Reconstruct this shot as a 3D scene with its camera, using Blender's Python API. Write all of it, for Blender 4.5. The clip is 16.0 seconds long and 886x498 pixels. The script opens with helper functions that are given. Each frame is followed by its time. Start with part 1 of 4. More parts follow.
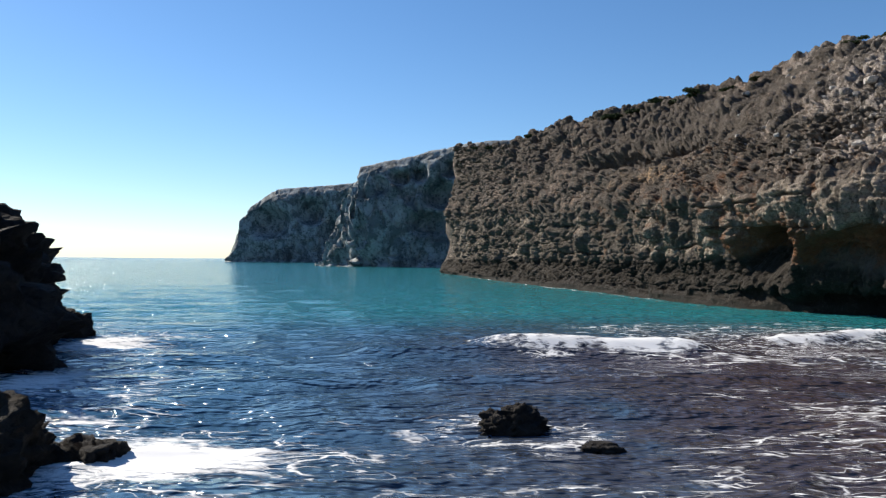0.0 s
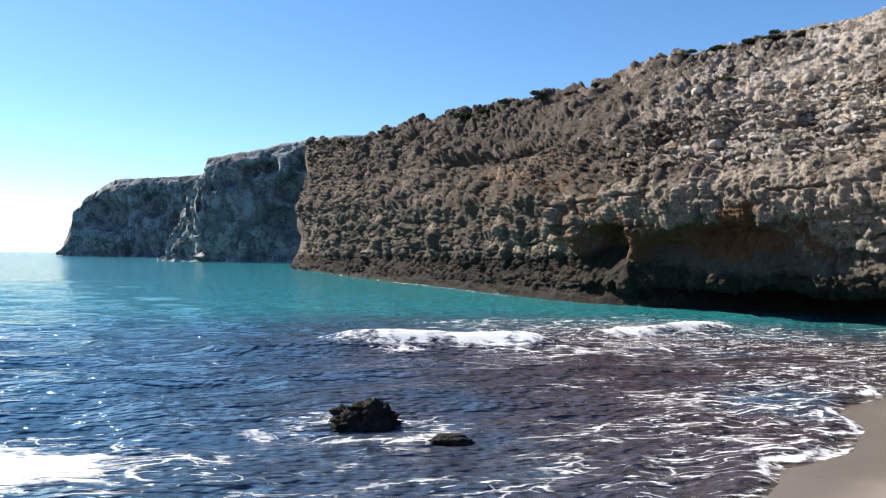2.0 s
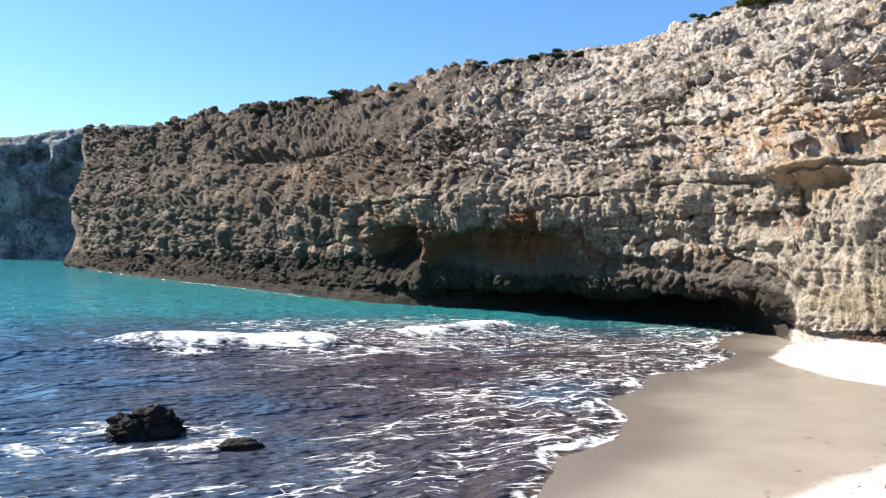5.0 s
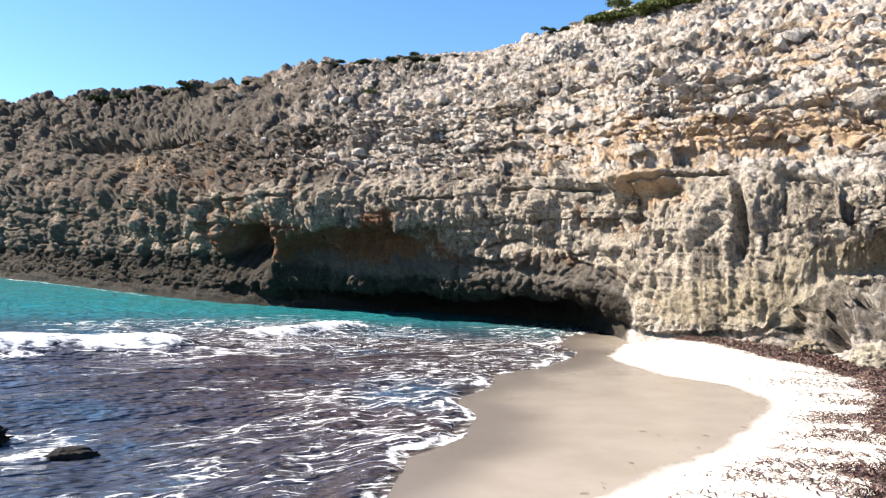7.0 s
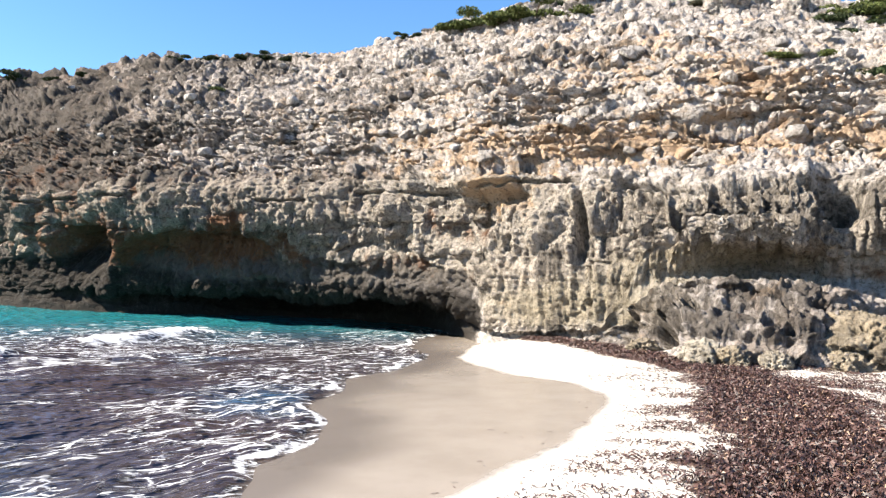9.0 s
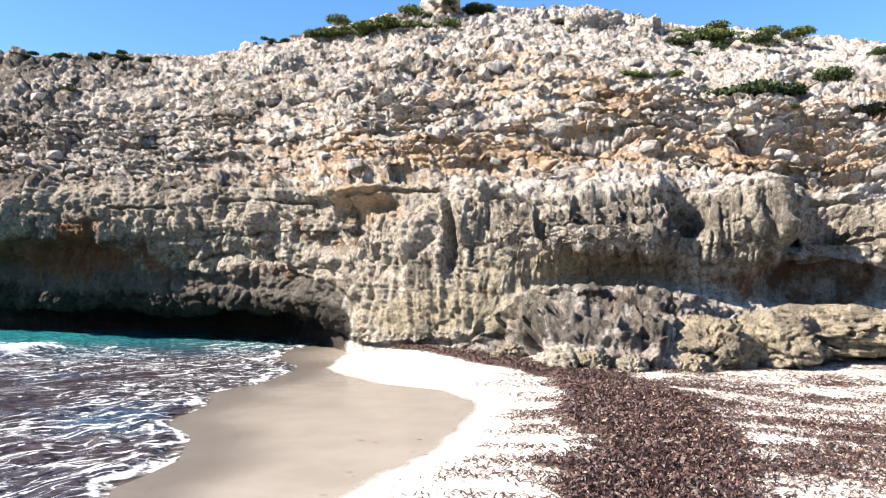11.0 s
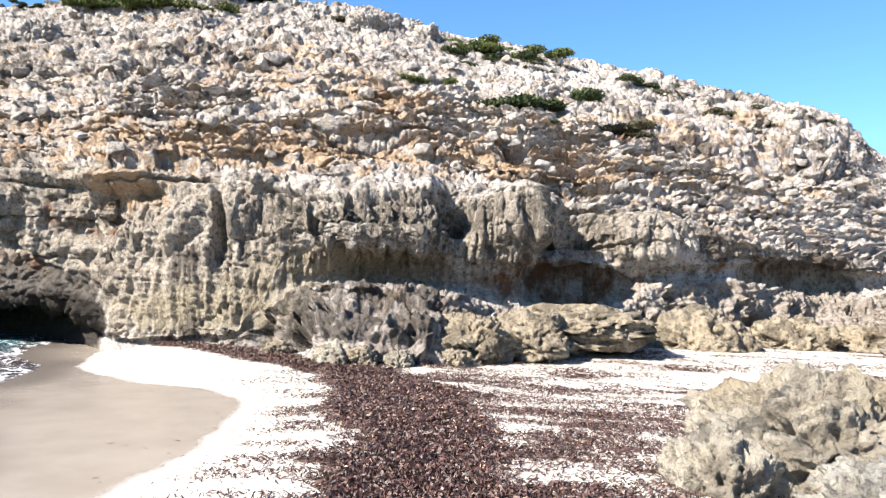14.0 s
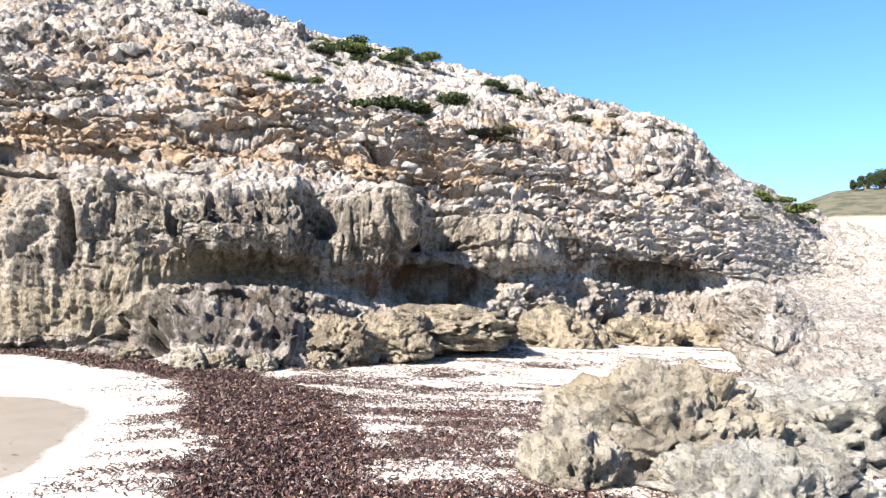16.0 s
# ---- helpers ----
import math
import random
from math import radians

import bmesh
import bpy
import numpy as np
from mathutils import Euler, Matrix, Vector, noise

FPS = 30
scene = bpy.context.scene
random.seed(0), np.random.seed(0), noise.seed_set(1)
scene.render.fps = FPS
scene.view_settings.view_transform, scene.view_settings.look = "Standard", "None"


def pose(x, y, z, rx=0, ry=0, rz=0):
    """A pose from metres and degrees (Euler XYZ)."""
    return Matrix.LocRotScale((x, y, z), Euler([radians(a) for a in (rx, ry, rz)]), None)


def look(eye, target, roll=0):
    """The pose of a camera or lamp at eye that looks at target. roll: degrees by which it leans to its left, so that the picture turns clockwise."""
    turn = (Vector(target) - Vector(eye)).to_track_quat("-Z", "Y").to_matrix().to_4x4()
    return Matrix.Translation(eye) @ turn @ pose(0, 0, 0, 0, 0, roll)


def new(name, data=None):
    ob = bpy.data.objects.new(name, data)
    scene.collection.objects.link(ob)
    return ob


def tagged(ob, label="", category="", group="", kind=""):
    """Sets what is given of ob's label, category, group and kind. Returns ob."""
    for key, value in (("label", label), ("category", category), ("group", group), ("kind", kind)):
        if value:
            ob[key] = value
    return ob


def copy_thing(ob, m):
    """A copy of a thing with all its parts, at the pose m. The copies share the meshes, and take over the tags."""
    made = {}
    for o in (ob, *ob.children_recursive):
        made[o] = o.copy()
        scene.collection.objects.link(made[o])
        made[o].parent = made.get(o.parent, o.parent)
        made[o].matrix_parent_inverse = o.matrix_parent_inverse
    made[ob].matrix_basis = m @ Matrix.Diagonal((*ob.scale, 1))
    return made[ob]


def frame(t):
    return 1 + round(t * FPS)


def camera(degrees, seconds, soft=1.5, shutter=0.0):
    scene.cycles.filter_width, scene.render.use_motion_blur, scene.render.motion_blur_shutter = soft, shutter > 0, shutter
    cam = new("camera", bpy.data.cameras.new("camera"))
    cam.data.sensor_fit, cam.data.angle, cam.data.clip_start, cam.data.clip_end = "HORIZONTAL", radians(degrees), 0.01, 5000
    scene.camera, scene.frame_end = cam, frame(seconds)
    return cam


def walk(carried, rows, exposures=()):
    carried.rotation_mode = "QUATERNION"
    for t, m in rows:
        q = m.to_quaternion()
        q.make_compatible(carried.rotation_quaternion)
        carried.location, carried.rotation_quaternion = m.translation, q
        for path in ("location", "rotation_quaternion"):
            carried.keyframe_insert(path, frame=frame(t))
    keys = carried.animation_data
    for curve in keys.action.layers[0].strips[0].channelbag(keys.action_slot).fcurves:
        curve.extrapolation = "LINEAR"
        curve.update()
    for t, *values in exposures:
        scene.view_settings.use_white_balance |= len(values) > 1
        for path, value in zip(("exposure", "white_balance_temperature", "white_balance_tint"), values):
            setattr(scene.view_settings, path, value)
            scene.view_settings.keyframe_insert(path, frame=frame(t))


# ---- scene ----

# ---- camera and walk ----
cam = camera(58.5, 16.0, soft=1.25)
# seconds, heading clockwise from north (+y), tilt, lean to the right, step to the south
WALK = [
    (0, -0.00, 0.78, -0.47, -0.000),
    (0.5, 2.93, 0.91, -0.67, -0.000),
    (1, 5.56, 0.97, -0.79, -0.000),
    (1.5, 8.15, 0.82, -0.92, -0.000),
    (2, 10.66, 0.58, -0.78, -0.000),
    (2.5, 12.67, 0.49, -0.81, -0.000),
    (3, 15.27, 0.50, -1.04, -0.000),
    (3.5, 17.73, 0.50, -1.21, -0.000),
    (4, 20.45, 0.49, -1.14, -0.000),
    (6.3, 31.93, 1.25, -2.20, -0.000),
    (6.5, 33.09, 1.19, -2.25, -0.000),
    (7, 35.92, 1.28, -2.28, -0.000),
    (7.5, 38.76, 1.35, -2.19, -0.000),
    (8, 41.82, 1.48, -2.19, -0.000),
    (8.5, 44.62, 1.62, -2.35, -0.000),
    (9, 46.59, 1.93, -2.12, -0.000),
    (9.2, 47.49, 2.24, -2.42, -0.000),
    (11.3, 57.59, 2.81, -1.72, -0.000),
    (11.5, 58.73, 2.78, -1.90, -0.000),
    (12, 61.76, 2.83, -1.90, -0.000),
    (12.5, 64.05, 2.92, -1.87, -0.019),
    (13, 66.62, 3.06, -2.16, -0.037),
    (13.5, 69.41, 3.10, -2.42, -0.056),
    (14, 72.15, 3.25, -2.61, -0.075),
    (14.5, 74.30, 3.39, -2.41, -0.094),
    (15, 76.86, 3.45, -2.24, -0.112),
    (15.5, 79.08, 3.56, -2.30, -0.131),
    (16, 81.60, 3.73, -2.11, -0.150),
]


def view(heading, tilt, lean, step):
    eye = Vector((0.0, step, 2.0))
    a, e = radians(heading), radians(tilt)
    return look(eye, eye + Vector((math.sin(a) * math.cos(e), math.cos(a) * math.cos(e), math.sin(e))), -lean)


walk(cam, [(t, view(h, p, r, s)) for t, h, p, r, s in WALK],
     exposures=[(0.0, 0.80, 6600, 10), (1.5, 1.16, 6600, 10), (4.0, 1.56, 6650, 10), (7.0, 1.80, 6700, 10), (11.5, 1.84, 6500, 10), (16.0, 1.84, 6350, 10)])

# ---- world and sun ----
SUN_HEADING, SUN_HEIGHT = -53.0, 36.0
world = bpy.data.worlds.new("world")
scene.world = world
world.use_nodes = True
wn = world.node_tree
sky = wn.nodes.new("ShaderNodeTexSky")
sky.sky_type = "NISHITA"
sky.sun_disc = False
sky.sun_elevation = radians(SUN_HEIGHT)
sky.sun_rotation = radians(SUN_HEADING)
sky.air_density, sky.dust_density, sky.ozone_density = 0.9, 0.12, 5.0
clear_air = wn.nodes.new("ShaderNodeHueSaturation")
clear_air.inputs["Saturation"].default_value = 1.12
wn.links.new(sky.outputs[0], clear_air.inputs["Color"])
wn.links.new(clear_air.outputs[0], wn.nodes["Background"].inputs[0])
wn.nodes["Background"].inputs[1].default_value = 0.078
sun_data = bpy.data.lights.new("sun", "SUN")
sun_data.energy, sun_data.angle, sun_data.color = 5.0, radians(0.53), (1.0, 0.92, 0.80)
sun_way = Vector((math.sin(radians(SUN_HEADING)) * math.cos(radians(SUN_HEIGHT)),
                  math.cos(radians(SUN_HEADING)) * math.cos(radians(SUN_HEIGHT)), math.sin(radians(SUN_HEIGHT))))
sun = new("sun", sun_data)
sun.matrix_world = look(sun_way * 100, (0, 0, 0))

# ---- noise and mesh tools ----


def hash01(ix, iy, iz, seed):
    """Random numbers 0..1 for whole-number places."""
    h = (ix.astype(np.int64) * 374761393 + iy.astype(np.int64) * 668265263 + iz.astype(np.int64) * 2147483647 + seed * 974634777) & 0xFFFFFFFF
    h = ((h ^ (h >> 13)) * 1274126177) & 0xFFFFFFFF
    h = ((h ^ (h >> 16)) * 2246822519) & 0xFFFFFFFF
    return ((h ^ (h >> 15)) & 0xFFFFFF).astype(np.float32) / 16777215.0


def vnoise(p, seed=0):
    """Smooth noise, -1..1, of points (..., 3)."""
    f = np.floor(p)
    w = (p - f).astype(np.float32)
    w = w * w * w * (w * (w * 6 - 15) + 10)
    i = f.astype(np.int64)
    out = 0
    for dx in (0, 1):
        for dy in (0, 1):
            for dz in (0, 1):
                k = (w[..., 0] if dx else 1 - w[..., 0]) * (w[..., 1] if dy else 1 - w[..., 1]) * (w[..., 2] if dz else 1 - w[..., 2])
                out = out + k * hash01(i[..., 0] + dx, i[..., 1] + dy, i[..., 2] + dz, seed)
    return out * 2 - 1


def fbm(p, octaves=4, seed=0, gain=0.5):
    out, a, total = 0, 1.0, 0.0
    for o in range(octaves):
        out = out + a * vnoise(p * 2.03 ** o + 17.3 * o, seed + o)
        total += a
        a *= gain
    return out / total


def cells(p, seed=0):
    """Distance to the nearest and the second nearest of scattered seeds, and a random number of the nearest."""
    f = np.floor(p).astype(np.int64)
    d1 = np.full(p.shape[:-1], 9.0, np.float32)
    d2 = d1.copy()
    rid = np.zeros_like(d1)
    for dx in (-1, 0, 1):
        for dy in (-1, 0, 1):
            for dz in (-1, 0, 1):
                c = f + np.array((dx, dy, dz))
                r = [hash01(c[..., 0], c[..., 1], c[..., 2], seed + k) for k in (1, 2, 3)]
                d = np.sqrt(sum((c[..., k] + r[k] - p[..., k]) ** 2 for k in range(3))).astype(np.float32)
                near = d < d1
                d2 = np.where(near, d1, np.minimum(d2, d))
                rid = np.where(near, r[0], rid)
                d1 = np.where(near, d, d1)
    return d1, d2, rid


def blocks(p, seed=0, tilt=0.9):
    """Broken angular blocks: heights 0..1 with tilted tops, the width of the cracks, and a random number for each block."""
    f = np.floor(p).astype(np.int64)
    d1 = np.full(p.shape[:-1], 9.0, np.float32)
    d2 = d1.copy()
    rid, lean = np.zeros_like(d1), np.zeros_like(d1)
    for dx in (-1, 0, 1):
        for dy in (-1, 0, 1):
            for dz in (-1, 0, 1):
                c = f + np.array((dx, dy, dz))
                r = [hash01(c[..., 0], c[..., 1], c[..., 2], seed + k) for k in (1, 2, 3)]
                o = [p[..., k] - c[..., k] - r[k] for k in range(3)]
                d = (np.abs(o[0]) ** 3 + np.abs(o[1]) ** 3 + np.abs(o[2]) ** 3).astype(np.float32) ** (1 / 3)
                near = d < d1
                d2 = np.where(near, d1, np.minimum(d2, d))
                rid = np.where(near, r[0], rid)
                lean = np.where(near, o[0] * (r[1] - 0.5) + o[1] * (r[2] - 0.5) + o[2] * (((r[0] + r[1]) % 1.0) - 0.2), lean)
                d1 = np.where(near, d, d1)
    return 0.2 + 0.8 * rid + tilt * lean, d2 - d1, rid


def smooth(a, b, x):
    t = np.clip((x - a) / (b - a), 0, 1)
    return t * t * (3 - 2 * t)


def bell(x, middle, width):
    return np.exp(-((x - middle) / width) ** 2)


def spline(knots, x):
    """Monotone-smooth values at x through (place, value) knots."""
    kx, kv = np.array([k[0] for k in knots], float), np.array([k[1] for k in knots], float)
    slope = np.diff(kv) / np.diff(kx)
    m = np.concatenate([[slope[0]], np.where(slope[:-1] * slope[1:] > 0, 2 * slope[:-1] * slope[1:] / (slope[:-1] + slope[1:] + 1e-12), 0), [slope[-1]]])
    x = np.clip(x, kx[0], kx[-1])
    i = np.clip(np.searchsorted(kx, x) - 1, 0, len(kx) - 2)
    h = kx[i + 1] - kx[i]
    t = (x - kx[i]) / h
    return ((1 + 2 * t) * (1 - t) ** 2 * kv[i] + t * (1 - t) ** 2 * h * m[i] + t * t * (3 - 2 * t) * kv[i + 1] + t * t * (t - 1) * h * m[i + 1])


def side_of(line, x, y):
    """Distance to a polyline, positive on its right hand."""
    best = np.full(np.shape(x), 1e9)
    sign = np.ones(np.shape(x))
    for (ax, ay), (bx, by) in zip(line[:-1], line[1:]):
        vx, vy = bx - ax, by - ay
        k = np.clip(((x - ax) * vx + (y - ay) * vy) / (vx * vx + vy * vy), 0, 1)
        d = np.hypot(x - ax - k * vx, y - ay - k * vy)
        s = np.where((x - ax) * vy - (y - ay) * vx >= 0, 1.0, -1.0)
        sign = np.where(d < best, s, sign)
        best = np.minimum(best, d)
    return best * sign


def raw_mesh(name, verts, quads, material, attrs=None):
    me = bpy.data.meshes.new(name)
    verts, quads = np.asarray(verts, np.float32), np.asarray(quads, np.int32)
    n = quads.shape[1]
    me.vertices.add(len(verts))
    me.vertices.foreach_set("co", verts.ravel())
    me.loops.add(quads.size)
    me.loops.foreach_set("vertex_index", quads.ravel())
    me.polygons.add(len(quads))
    me.polygons.foreach_set("loop_start", np.arange(0, quads.size, n, dtype=np.int32))
    me.polygons.foreach_set("use_smooth", np.ones(len(quads), bool))
    me.update(calc_edges=True)
    for key, value in (attrs or {}).items():
        me.attributes.new(key, "FLOAT", "POINT").data.foreach_set("value", np.asarray(value, np.float32).ravel())
    me.materials.append(material)
    return me


def grid_mesh(name, v, material, attrs=None, flip=False):
    """A mesh from an array (rows, columns, 3)."""
    n, m = v.shape[:2]
    i = np.arange(n * m).reshape(n, m)
    q = np.stack([i[:-1, :-1], i[1:, :-1], i[1:, 1:], i[:-1, 1:]], -1).reshape(-1, 4)
    return raw_mesh(name, v.reshape(-1, 3), q[:, ::-1] if flip else q, material, attrs)


def grid_normal(v):
    n = np.cross(np.gradient(v, axis=0), np.gradient(v, axis=1))
    return n / (np.linalg.norm(n, axis=-1, keepdims=True) + 1e-9)


def part(name, mesh, parent, label=""):
    ob = new(name, mesh)
    ob.parent = parent
    return tagged(ob, label)


def ball(detail):
    bm = bmesh.new()
    bmesh.ops.create_icosphere(bm, subdivisions=detail, radius=1.0)
    v = np.array([x.co[:] for x in bm.verts])
    f = np.array([[x.index for x in p.verts] for p in bm.faces])
    bm.free()
    return v, f


# ---- materials ----


def material(name):
    mat = bpy.data.materials.new(name)
    mat.use_nodes = True
    return mat, mat.node_tree, mat.node_tree.nodes["Principled BSDF"]


def node(tree, kind, **values):
    n = tree.nodes.new("ShaderNode" + kind)
    for key, value in values.items():
        n.inputs[key.replace("_", " ")].default_value = value
    return n


def mix(tree, fac, a, b):
    """Mixed colours; each input a socket or a value."""
    n = tree.nodes.new("ShaderNodeMix")
    n.data_type = "RGBA"
    for socket, value in ((n.inputs["Factor"], fac), (n.inputs[6], a), (n.inputs[7], b)):
        if isinstance(value, bpy.types.NodeSocket):
            tree.links.new(value, socket)
        elif isinstance(value, tuple):
            socket.default_value = (*value, 1.0)
        else:
            socket.default_value = value
    return n.outputs[2]


def calc(tree, op, a, b=0.0, c=0.0, clamp=False):
    n = tree.nodes.new("ShaderNodeMath")
    n.operation, n.use_clamp = op, clamp
    for socket, value in zip(n.inputs, (a, b, c)):
        if isinstance(value, bpy.types.NodeSocket):
            tree.links.new(value, socket)
        else:
            socket.default_value = value
    return n.outputs[0]


def ramp(tree, x, lo, hi, a=0.0, b=1.0):
    n = tree.nodes.new("ShaderNodeMapRange")
    n.interpolation_type = "SMOOTHSTEP"
    for socket, value in zip(n.inputs, (x, lo, hi, a, b)):
        if isinstance(value, bpy.types.NodeSocket):
            tree.links.new(value, socket)
        else:
            socket.default_value = value
    return n.outputs[0]


def attr(tree, name):
    n = tree.nodes.new("ShaderNodeAttribute")
    n.attribute_name = name
    return n.outputs["Fac"]


def place(tree, scale=(1, 1, 1)):
    """World position in metres, stretched."""
    g = tree.nodes.new("ShaderNodeNewGeometry")
    m = tree.nodes.new("ShaderNodeMapping")
    m.inputs["Scale"].default_value = scale
    tree.links.new(g.outputs["Position"], m.inputs["Vector"])
    return m.outputs[0]


def grain(tree, where, scale, detail=6.0, rough=0.6, warp=0.0):
    n = tree.nodes.new("ShaderNodeTexNoise")
    n.inputs["Scale"].default_value, n.inputs["Detail"].default_value = scale, detail
    n.inputs["Roughness"].default_value, n.inputs["Distortion"].default_value = rough, warp
    tree.links.new(where, n.inputs["Vector"])
    return n.outputs["Fac"]


def bump(tree, shader, height, strength, distance):
    b = tree.nodes.new("ShaderNodeBump")
    b.inputs["Strength"].default_value, b.inputs["Distance"].default_value = strength, distance
    tree.links.new(height, b.inputs["Height"])
    tree.links.new(b.outputs[0], shader.inputs["Normal"])


def limestone(name, pale, grey, dark, ochre, rust, zoned=True, size=1.0):
    """Weathered limestone: pale blocks, grey crusts, dark runs, ochre and rust-red stains; zoned stone also carries
    painted shade.
    """
    mat, t, s = material(name)
    here = place(t, (size, size, size))
    big, mid, fine = grain(t, here, 0.35), grain(t, here, 1.7), grain(t, here, 9.0, 8.0, 0.7)
    runs = grain(t, place(t, (1.6 * size, 1.6 * size, (0.22 if size > 0.5 else 0.8) * size)), 1.5, 6.0, 0.65)
    col = mix(t, ramp(t, calc(t, "ADD", mid, calc(t, "MULTIPLY", calc(t, "SUBTRACT", fine, 0.5), 0.5)), 0.42, 0.60), pale, grey)
    if zoned:
        col = mix(t, ramp(t, calc(t, "ADD", attr(t, "tone"), calc(t, "MULTIPLY", calc(t, "SUBTRACT", mid, 0.5), 0.8)), 0.2, 0.9, 0.0, 0.55), col, pale)
        col = mix(t, ramp(t, calc(t, "ADD", attr(t, "umber_shade"), calc(t, "MULTIPLY", calc(t, "SUBTRACT", big, 0.5), 0.8)), 0.0, 1.0, 0.0, 0.92), col, (0.15, 0.105, 0.078))
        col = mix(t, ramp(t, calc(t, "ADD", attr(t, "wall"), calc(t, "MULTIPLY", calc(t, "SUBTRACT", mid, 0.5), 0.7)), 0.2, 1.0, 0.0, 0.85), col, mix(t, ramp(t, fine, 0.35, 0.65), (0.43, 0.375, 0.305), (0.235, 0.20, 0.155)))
        col = mix(t, ramp(t, calc(t, "ADD", attr(t, "algae"), calc(t, "MULTIPLY", calc(t, "SUBTRACT", runs, 0.5), 1.6)), 0.3, 1.0, 0.0, 0.5), col, (0.25, 0.21, 0.125))
        ochres = calc(t, "MULTIPLY", ramp(t, calc(t, "ADD", grain(t, place(t, (1, 1, 1.8)), 1.1, 8.0, 0.7), calc(t, "MULTIPLY", attr(t, "ochre"), 0.16)), 0.58, 0.76), 0.75)
        col = mix(t, ochres, col, ochre)
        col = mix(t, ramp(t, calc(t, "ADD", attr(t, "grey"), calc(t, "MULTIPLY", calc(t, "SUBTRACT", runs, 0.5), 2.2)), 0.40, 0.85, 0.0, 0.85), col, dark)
        streaks = grain(t, place(t, (1.0, 1.0, 0.10)), 5.5, 5.0, 0.65)
        col = mix(t, ramp(t, calc(t, "ADD", calc(t, "MULTIPLY", attr(t, "flute"), 0.30), streaks), 0.68, 0.84, 0.0, 0.65), col, dark)
        col = mix(t, ramp(t, calc(t, "ADD", attr(t, "rust"), calc(t, "MULTIPLY", calc(t, "SUBTRACT", grain(t, here, 1.1, 7.0, 0.7), 0.5), 3.0)), 0.3, 1.0, 0.0, 0.9), col, rust)
    else:
        col = mix(t, ramp(t, runs, 0.49, 0.70, 0.0, 0.65), col, dark)
        col = mix(t, ramp(t, big, 0.55, 0.7, 0.0, 0.6), col, ochre)
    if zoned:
        # near-black: deep shade of the cave and undercut, painted into the stone
        col = mix(t, ramp(t, calc(t, "ADD", attr(t, "undercut_shade"), calc(t, "MULTIPLY", calc(t, "SUBTRACT", mid, 0.5), 0.6)), 0.25, 0.7, 0.0, 0.95), col, (0.020, 0.016, 0.012))
    col = mix(t, ramp(t, fine, 0.53, 0.66, 0.0, 0.65), col, dark)
    col = mix(t, ramp(t, grain(t, here, 4.0, 6.0, 0.7), 0.58, 0.66, 0.0, 0.6), col, dark)
    t.links.new(col, s.inputs["Base Color"])
    s.inputs["Roughness"].default_value = 0.9
    s.inputs["Specular IOR Level"].default_value = 0.25
    relief = calc(t, "MULTIPLY", fine, 1.7)
    if zoned:
        relief = calc(t, "ADD", relief, calc(t, "MULTIPLY", calc(t, "MULTIPLY", streaks, attr(t, "flute")), 3.0))
        relief = calc(t, "ADD", relief, calc(t, "MULTIPLY", grain(t, here, 4.0, 3.0, 0.6), 1.6))
    bump(t, s, calc(t, "ADD", relief, calc(t, "MULTIPLY", grain(t, here, 28.0, 4.0, 0.7), 0.4)), 1.0, 0.12)
    return mat


PALE, GREY, DARK = (0.52, 0.475, 0.437), (0.29, 0.256, 0.226), (0.066, 0.056, 0.047)
OCHRE, RUST = (0.44, 0.29, 0.165), (0.14, 0.058, 0.023)
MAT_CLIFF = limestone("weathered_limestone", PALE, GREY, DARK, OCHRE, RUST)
MAT_STONE = limestone("loose_limestone", (0.52, 0.48, 0.44), (0.33, 0.30, 0.27), (0.10, 0.09, 0.08), OCHRE, RUST, False)
MAT_BOULDER = limestone("boulder_limestone", (0.48, 0.43, 0.35), (0.28, 0.245, 0.195), (0.07, 0.064, 0.055), (0.40, 0.32, 0.20), RUST, False)
MAT_LEDGE = limestone("ledge_limestone", (0.40, 0.335, 0.245), (0.21, 0.175, 0.128), (0.05, 0.045, 0.038), (0.34, 0.25, 0.14), RUST, False)
MAT_GREYROCK = limestone("grey_limestone", (0.52, 0.49, 0.43), (0.34, 0.325, 0.295), (0.09, 0.085, 0.08), (0.30, 0.26, 0.19), RUST, False)
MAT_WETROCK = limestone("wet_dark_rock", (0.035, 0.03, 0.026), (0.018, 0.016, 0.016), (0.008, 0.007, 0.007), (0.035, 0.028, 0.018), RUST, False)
# bluish cast of distance haze is mixed into the headland stone's colours
MAT_HEADLAND = limestone("hazed_limestone", (0.25, 0.27, 0.28), (0.10, 0.112, 0.12), (0.012, 0.015, 0.018), (0.06, 0.06, 0.06), RUST, False, 0.14)


